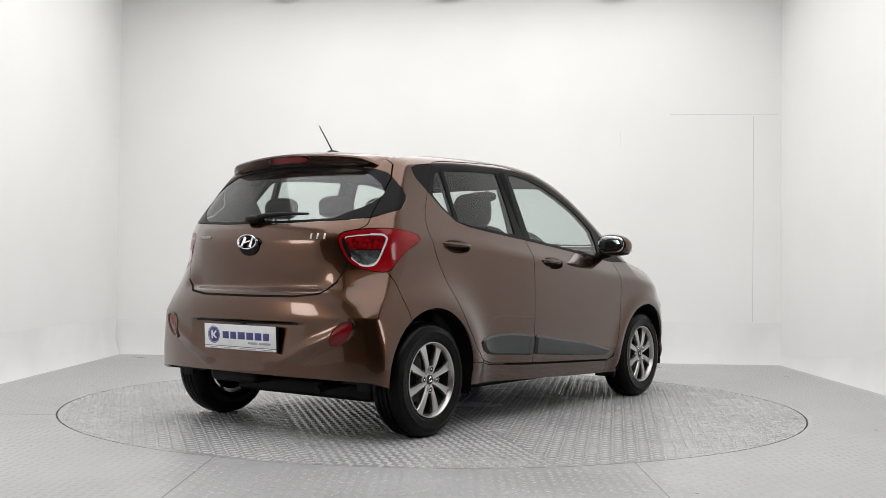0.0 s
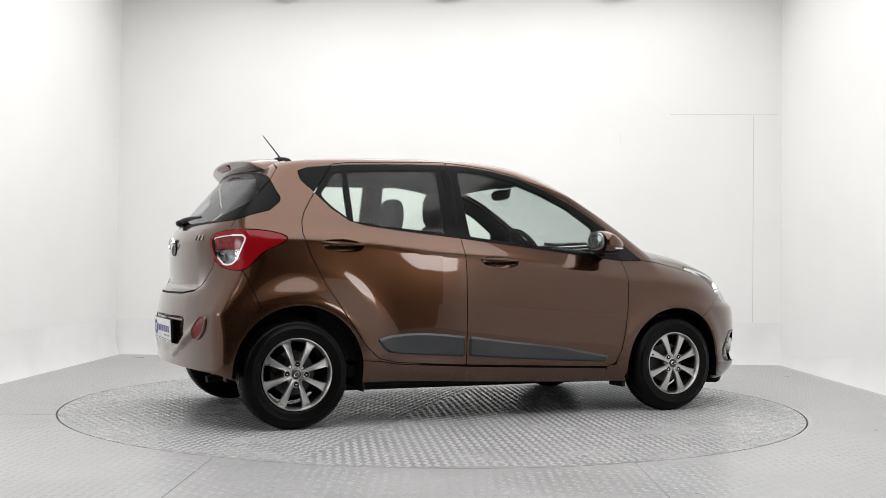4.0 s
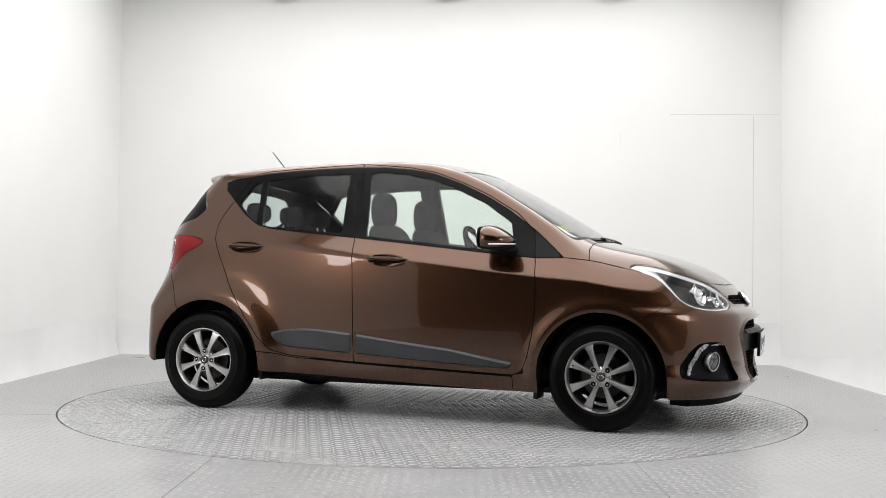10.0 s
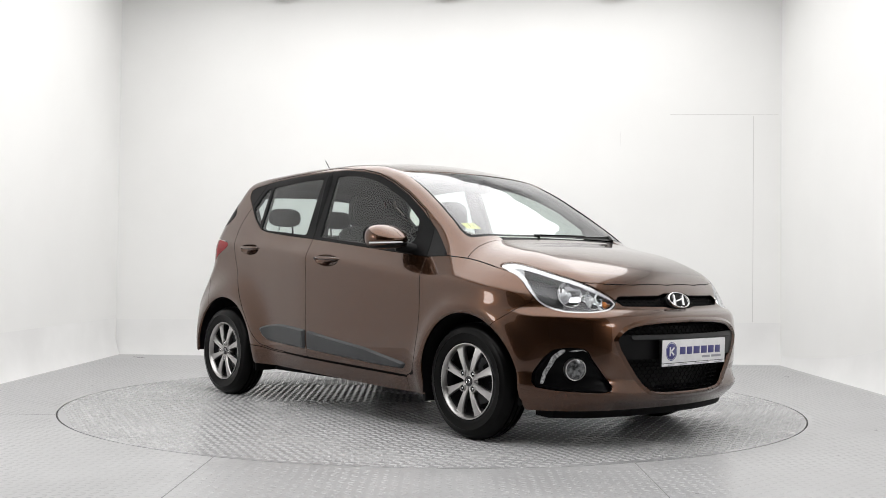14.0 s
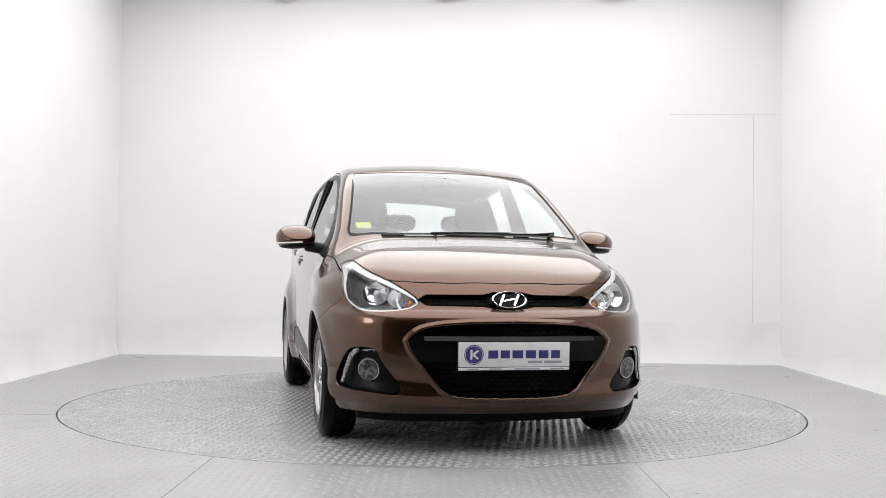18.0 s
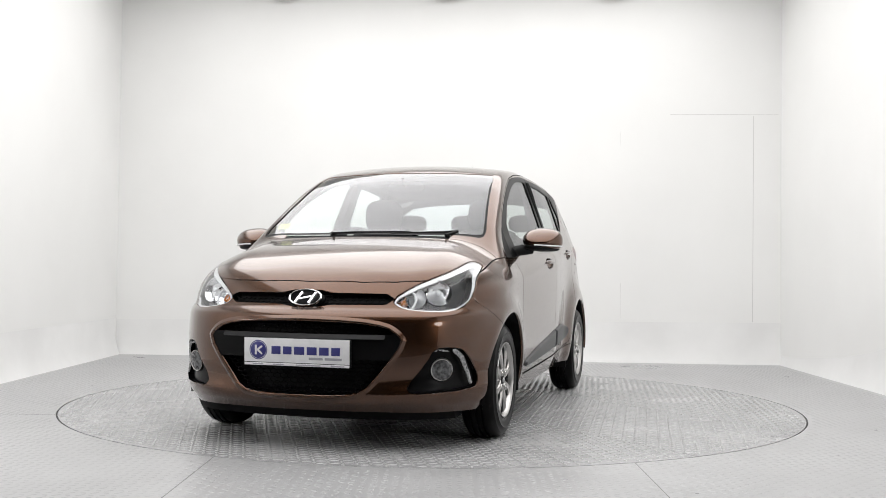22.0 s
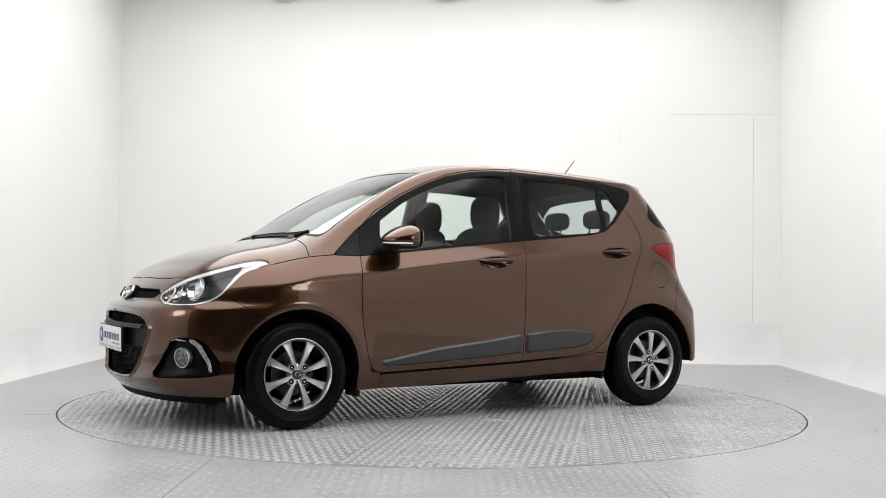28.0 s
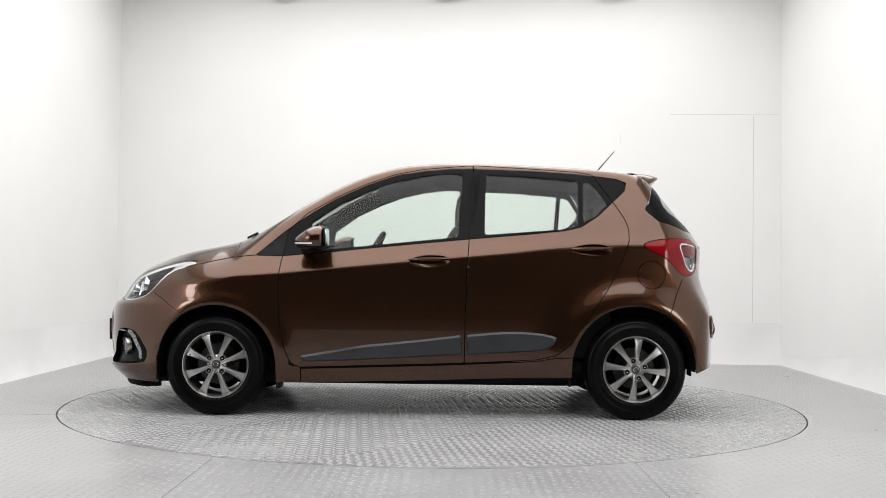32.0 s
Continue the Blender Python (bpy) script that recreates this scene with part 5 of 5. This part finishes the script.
def spoiler_rows(bm):
    rows = []
    for y in np.linspace(-0.57, 0.57, 57):
        xt, zt, th, e = spoiler_edge(y)
        zr = float(top_z(np.array([-1.235]))[0]) - 0.15 * y * y + 0.003 - 0.012 * e * e
        rows.append([bm.verts.new(v) for v in ((-1.235, y, zr), (-1.235 + (xt + 1.235) * 0.5, y, (zr + zt) / 2 + 0.006), (xt + 0.022, y, zt + 0.004), (xt + 0.006, y, zt - 0.001),
                                               (xt, y, zt - 0.010), (xt + 0.020, y, zt - th * 0.5), (xt + 0.047, y, zt - th * 0.92), (xt + 0.058, y, zt - th), (xt + 0.20, y * 0.985, zt - th + 0.018))])
    for a, b in zip(rows, rows[1:]):
        for i in range(8):
            bm.faces.new((a[i], b[i], b[i + 1], a[i + 1]))
    bm.faces.new(rows[0][::-1])
    bm.faces.new(rows[-1])
    bmesh.ops.recalc_face_normals(bm, faces=bm.faces)


bm = bmesh.new()
spoiler_rows(bm)
spoiler = part("roof_spoiler", bm, PAINT, car, "brown roof spoiler")
bm = bmesh.new()
rows = []
for y in np.linspace(-0.135, 0.135, 17):
    xt, zt, th, e = spoiler_edge(y)
    h = 0.013 * (1 - (abs(y) / 0.14) ** 6)
    rows.append([bm.verts.new(q) for q in ((xt + 0.03, y, zt - 0.028 + h), (xt + 0.005, y, zt - 0.028 + h), (xt + 0.021, y, zt - 0.032 - h), (xt + 0.045, y, zt - 0.032 - h))])
for a, b in zip(rows, rows[1:]):
    for i in range(3):
        bm.faces.new((a[i], b[i], b[i + 1], a[i + 1]))
bmesh.ops.recalc_face_normals(bm, faces=bm.faces)
part("brake_light", bm, DARKRED, spoiler, "red high brake light")

bm = bmesh.new()
zr = float(top_z(np.array([-1.06]))[0])
ellipsoid(bm, (-1.065, 0, zr), (0.055, 0.024, 0.022), 2.2, 20, 10)
aerial = part("aerial", bm, BLACK, car, "black roof aerial")
bm = bmesh.new()
tube(bm, [(-1.075, 0, zr + 0.012), (-1.11, 0, zr + 0.055), (-1.185, 0, zr + 0.142)], 0.0045, 8, 0.6)
part("aerial_rod", bm, BLACK, aerial)


def on_screen(x, y):
    p = project(np.array([[0.2, y * 0.5, 0.62]]), np.array([(Vector((x, y, float(top_z(np.array([x]))[0]))) - Vector((0.2, y * 0.5, 0.62))).normalized()]))
    return Vector(p[0]), Vector(skin_normals(p)[0])


for pts, off in ((((1.08, -0.20), (1.075, -0.05), (1.07, 0.10), (1.06, 0.24)), 0.002), (((1.04, 0.50), (1.06, 0.40), (1.07, 0.28), (1.08, 0.14)), 0.002)):
    line = []
    for x, y in pts:
        p, n = on_screen(x, y)
        line.append(p + n * off)
    bm = bmesh.new()
    tube(bm, line, 0.0055, 8, 0.5)
    wp = part("wiper", bm, BLACK, car, "black windscreen wiper")
    bm = bmesh.new()
    tube(bm, [q - Vector((0, 0, 0.006)) for q in line], 0.006, 6)
    part("wiper_blade", bm, RUBBER, wp)
    bm = bmesh.new()
    p, n = on_screen(1.10, pts[0][1] * 0.9)
    tube(bm, [p + n * 0.004, line[0]], 0.010, 8, 0.8)
    part("wiper_arm", bm, BLACK, wp)
line = []
for y, z in ((-0.02, 1.082), (-0.10, 1.090), (-0.22, 1.094), (-0.33, 1.093)):
    p, n = on_rear(y, z)
    line.append(p + n * 0.026)
bm = bmesh.new()
tube(bm, line, 0.016, 10, 0.35)
wp = part("rear_wiper", bm, BLACK, car, "black rear wiper")
p, n = on_rear(0.02, 1.078)
bm = bmesh.new()
ellipsoid(bm, p + n * 0.016, (0.036, 0.052, 0.020), 2.4, 20, 12)
part("wiper_boot", bm, BLACK, wp)

# sticker in the windscreen
STICKER = material("yellow_sticker", (0.55, 0.55, 0.08), 0.5)
cs = [on_screen(x, y) for x, y in ((0.988, -0.597), (1.002, -0.512), (0.947, -0.514), (0.937, -0.599))]
bm = bmesh.new()
bm.faces.new([bm.verts.new(p - n * 0.008) for p, n in cs])
st = part("screen_sticker", bm, STICKER, car, "yellow square windscreen sticker", False)
for f in (0.28, 0.62):
    a = [cs[0][0].lerp(cs[1][0], f), cs[0][0].lerp(cs[1][0], f + 0.16), cs[3][0].lerp(cs[2][0], f + 0.24), cs[3][0].lerp(cs[2][0], f + 0.08)]
    c = sum(a, Vector()) / 4
    bm = bmesh.new()
    bm.faces.new([bm.verts.new(c + (q - c) * 0.5 - cs[0][1] * 0.006) for q in a])
    part("sticker_bar", bm, BLACK, st, "", False)

# ---- cabin ----
CLOTH = mottle(material("dark_seat_cloth", rough=0.95), (0.010, 0.010, 0.011), (0.019, 0.019, 0.020), 25, 0.3, 0.002, 160)


def seat(y, x, front):
    ob = new("front_seat" if front else "rear_seat")
    ob.parent = car
    tagged(ob, "dark cloth seat with headrest")
    w = 0.25 if front else 0.235
    bm = bmesh.new()
    ellipsoid(bm, (x + 0.27, y, 0.56), (0.29, w, 0.10), 4.0, 24, 12)
    part("cushion", bm, CLOTH, ob)
    bm = bmesh.new()

    def lean(p):
        return Vector((p.x - (p.z - 0.62) * 0.34, p.y, p.z))
    zc, hz = (0.84, 0.27) if front else (0.83, 0.25)
    ellipsoid(bm, (x + 0.02, y, zc), (0.075, w - 0.005, hz), 4.0, 28, 18, lean)
    part("backrest", bm, CLOTH, ob)
    if front:
        hx, hzc, r = x - 0.16, 1.195, (0.055, 0.128, 0.108)
    else:
        hx, hzc, r = x - 0.11, 1.185, (0.045, 0.118, 0.062)
    bm = bmesh.new()
    ellipsoid(bm, (hx, y, hzc), r, 3.0, 24, 14)
    part("headrest", bm, CLOTH, ob)
    for s in (-1, 1):
        bm = bmesh.new()
        tube(bm, [(hx + 0.03, y + s * 0.055, hzc - 0.15), (hx, y + s * 0.055, hzc - 0.03)], 0.006, 8)
        part("headrest_post", bm, CHROME, ob)
    return ob


for s in (1, -1):
    seat(s * 0.355, -0.06, True)
for y in (-0.43, 0.0, 0.43):
    seat(y, -0.93, False)
bm = bmesh.new()
rows = []
for y in np.linspace(-0.66, 0.66, 13):
    hump = 0.045 * math.exp(-((y + 0.36) / 0.15) ** 2)
    rows.append([bm.verts.new(q) for q in ((0.98, y, 0.93), (0.80, y, 0.955), (0.62, y, 0.955 + hump), (0.54, y, 0.93 + hump), (0.50, y, 0.86), (0.56, y, 0.62), (0.60, y, 0.45))])
for a, b in zip(rows, rows[1:]):
    for i in range(6):
        bm.faces.new((a[i], b[i], b[i + 1], a[i + 1]))
bmesh.ops.recalc_face_normals(bm, faces=bm.faces)
dash = part("dashboard", bm, INTERIOR, car, "dark plastic dashboard")
bm = bmesh.new()
m = pose(0.40, -0.355, 0.93, 0, 62, 0)
pr = [(0.178 + 0.016 * math.cos(2 * math.pi * k / 10), 0.016 * math.sin(2 * math.pi * k / 10)) for k in range(10)]
revolve(bm, pr, 40, "z", m, True)
wheel_rim = part("steering_wheel", bm, INTERIOR, car, "dark steering wheel")
for a in (0, 130, 230):
    bm = bmesh.new()
    box(bm, (0.03, -0.022, -0.012), (0.175, 0.022, 0.008), 0.006, m @ pose(0, 0, 0, 0, 0, a))
    part("wheel_spoke", bm, INTERIOR, wheel_rim)
bm = bmesh.new()
ellipsoid(bm, (0, 0, 0), (0.065, 0.06, 0.03), 2.6, 20, 10, lambda p: m @ p)
part("wheel_hub", bm, INTERIOR, wheel_rim)
bm = bmesh.new()
tube(bm, [m @ Vector((0, 0, 0)), m @ Vector((0.02, 0, -0.2))], 0.04, 10)
part("steering_column", bm, INTERIOR, wheel_rim)
bm = bmesh.new()
ellipsoid(bm, (0.40, 0, 1.335), (0.022, 0.115, 0.034), 3.0, 24, 12)
rm = part("interior_mirror", bm, INTERIOR, car, "black rear-view mirror")
bm = bmesh.new()
tube(bm, [(0.42, 0, 1.345), (0.47, 0, 1.375)], 0.012, 8)
part("mirror_stalk", bm, INTERIOR, rm)
bm = bmesh.new()
box(bm, (-1.2, -0.68, 0.25), (0.95, 0.68, 0.33), 0.02)
box(bm, (-1.50, -0.60, 0.45), (-1.10, 0.60, 0.78), 0.05)
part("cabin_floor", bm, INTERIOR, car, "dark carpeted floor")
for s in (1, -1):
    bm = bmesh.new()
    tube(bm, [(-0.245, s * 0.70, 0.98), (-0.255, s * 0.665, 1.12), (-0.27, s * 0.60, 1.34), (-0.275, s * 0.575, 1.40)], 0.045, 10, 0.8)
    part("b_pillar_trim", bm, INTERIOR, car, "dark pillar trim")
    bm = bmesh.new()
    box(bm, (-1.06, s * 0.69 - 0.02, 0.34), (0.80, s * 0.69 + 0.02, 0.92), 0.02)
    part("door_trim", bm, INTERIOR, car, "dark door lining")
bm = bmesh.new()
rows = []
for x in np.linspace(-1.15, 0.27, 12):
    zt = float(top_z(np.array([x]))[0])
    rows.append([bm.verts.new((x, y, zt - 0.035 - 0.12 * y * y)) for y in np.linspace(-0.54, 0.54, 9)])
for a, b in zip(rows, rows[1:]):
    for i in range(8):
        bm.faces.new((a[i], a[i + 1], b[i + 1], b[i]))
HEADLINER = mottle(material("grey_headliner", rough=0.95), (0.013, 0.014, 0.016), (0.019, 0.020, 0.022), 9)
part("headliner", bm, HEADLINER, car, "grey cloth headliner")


# ---- small lamps high on the back wall ----
LAMPCAP = mottle(material("grey_lamp_cap", rough=0.6), (0.66, 0.65, 0.64), (0.74, 0.73, 0.72), 8)
BRACKET = material("white_bracket", (0.7, 0.7, 0.69), 0.5)


def wall_lamp(x):
    bm = bmesh.new()
    ellipsoid(bm, (0, 0, 0), (0.14, 0.055, 0.07), 2.2, 24, 14)
    lamp = part("wall_lamp", bm, LAMPCAP, None)
    bm = bmesh.new()
    box(bm, (-0.03, 0.04, -0.02), (0.03, 0.085, 0.06), 0.006)
    part("bracket", bm, BRACKET, lamp)
    lamp.matrix_world = BACK @ pose(x, -0.022, 3.505)
    return tagged(lamp, "small grey lamp cap high on the white wall", "lamp", "lamps along the back wall")


for x in (-1.58, 0.0, 1.57):
    wall_lamp(x)


# ---- what moves: the turntable turns the car by about 7.3 degrees a second ----
TURN = [(0.0, 53.6), (2.0, 39.2), (4.0, 24.55), (6.0, 9.85), (9.0, -12.1), (13.0, -41.2), (17.0, -70.3), (19.0, -84.9), (21.0, -99.3),
        (23.0, -112.95), (25.0, -127.45), (28.0, -149.75), (30.0, -165.4), (32.0, -180.2)]


def motions():
    rows_car, rows_table = [], []
    for t, a in TURN:
        c, s = math.cos(radians(a)), math.sin(radians(a))
        rows_car.append((t, pose(0.0375 * c + 0.056 * s, 0.0375 * s - 0.056 * c, 0, 0, 0, a)))
        rows_table.append((t, pose(0, 0, 0, 0, 0, a)))
    walk(car, rows_car)
    walk(table, rows_table)


motions()
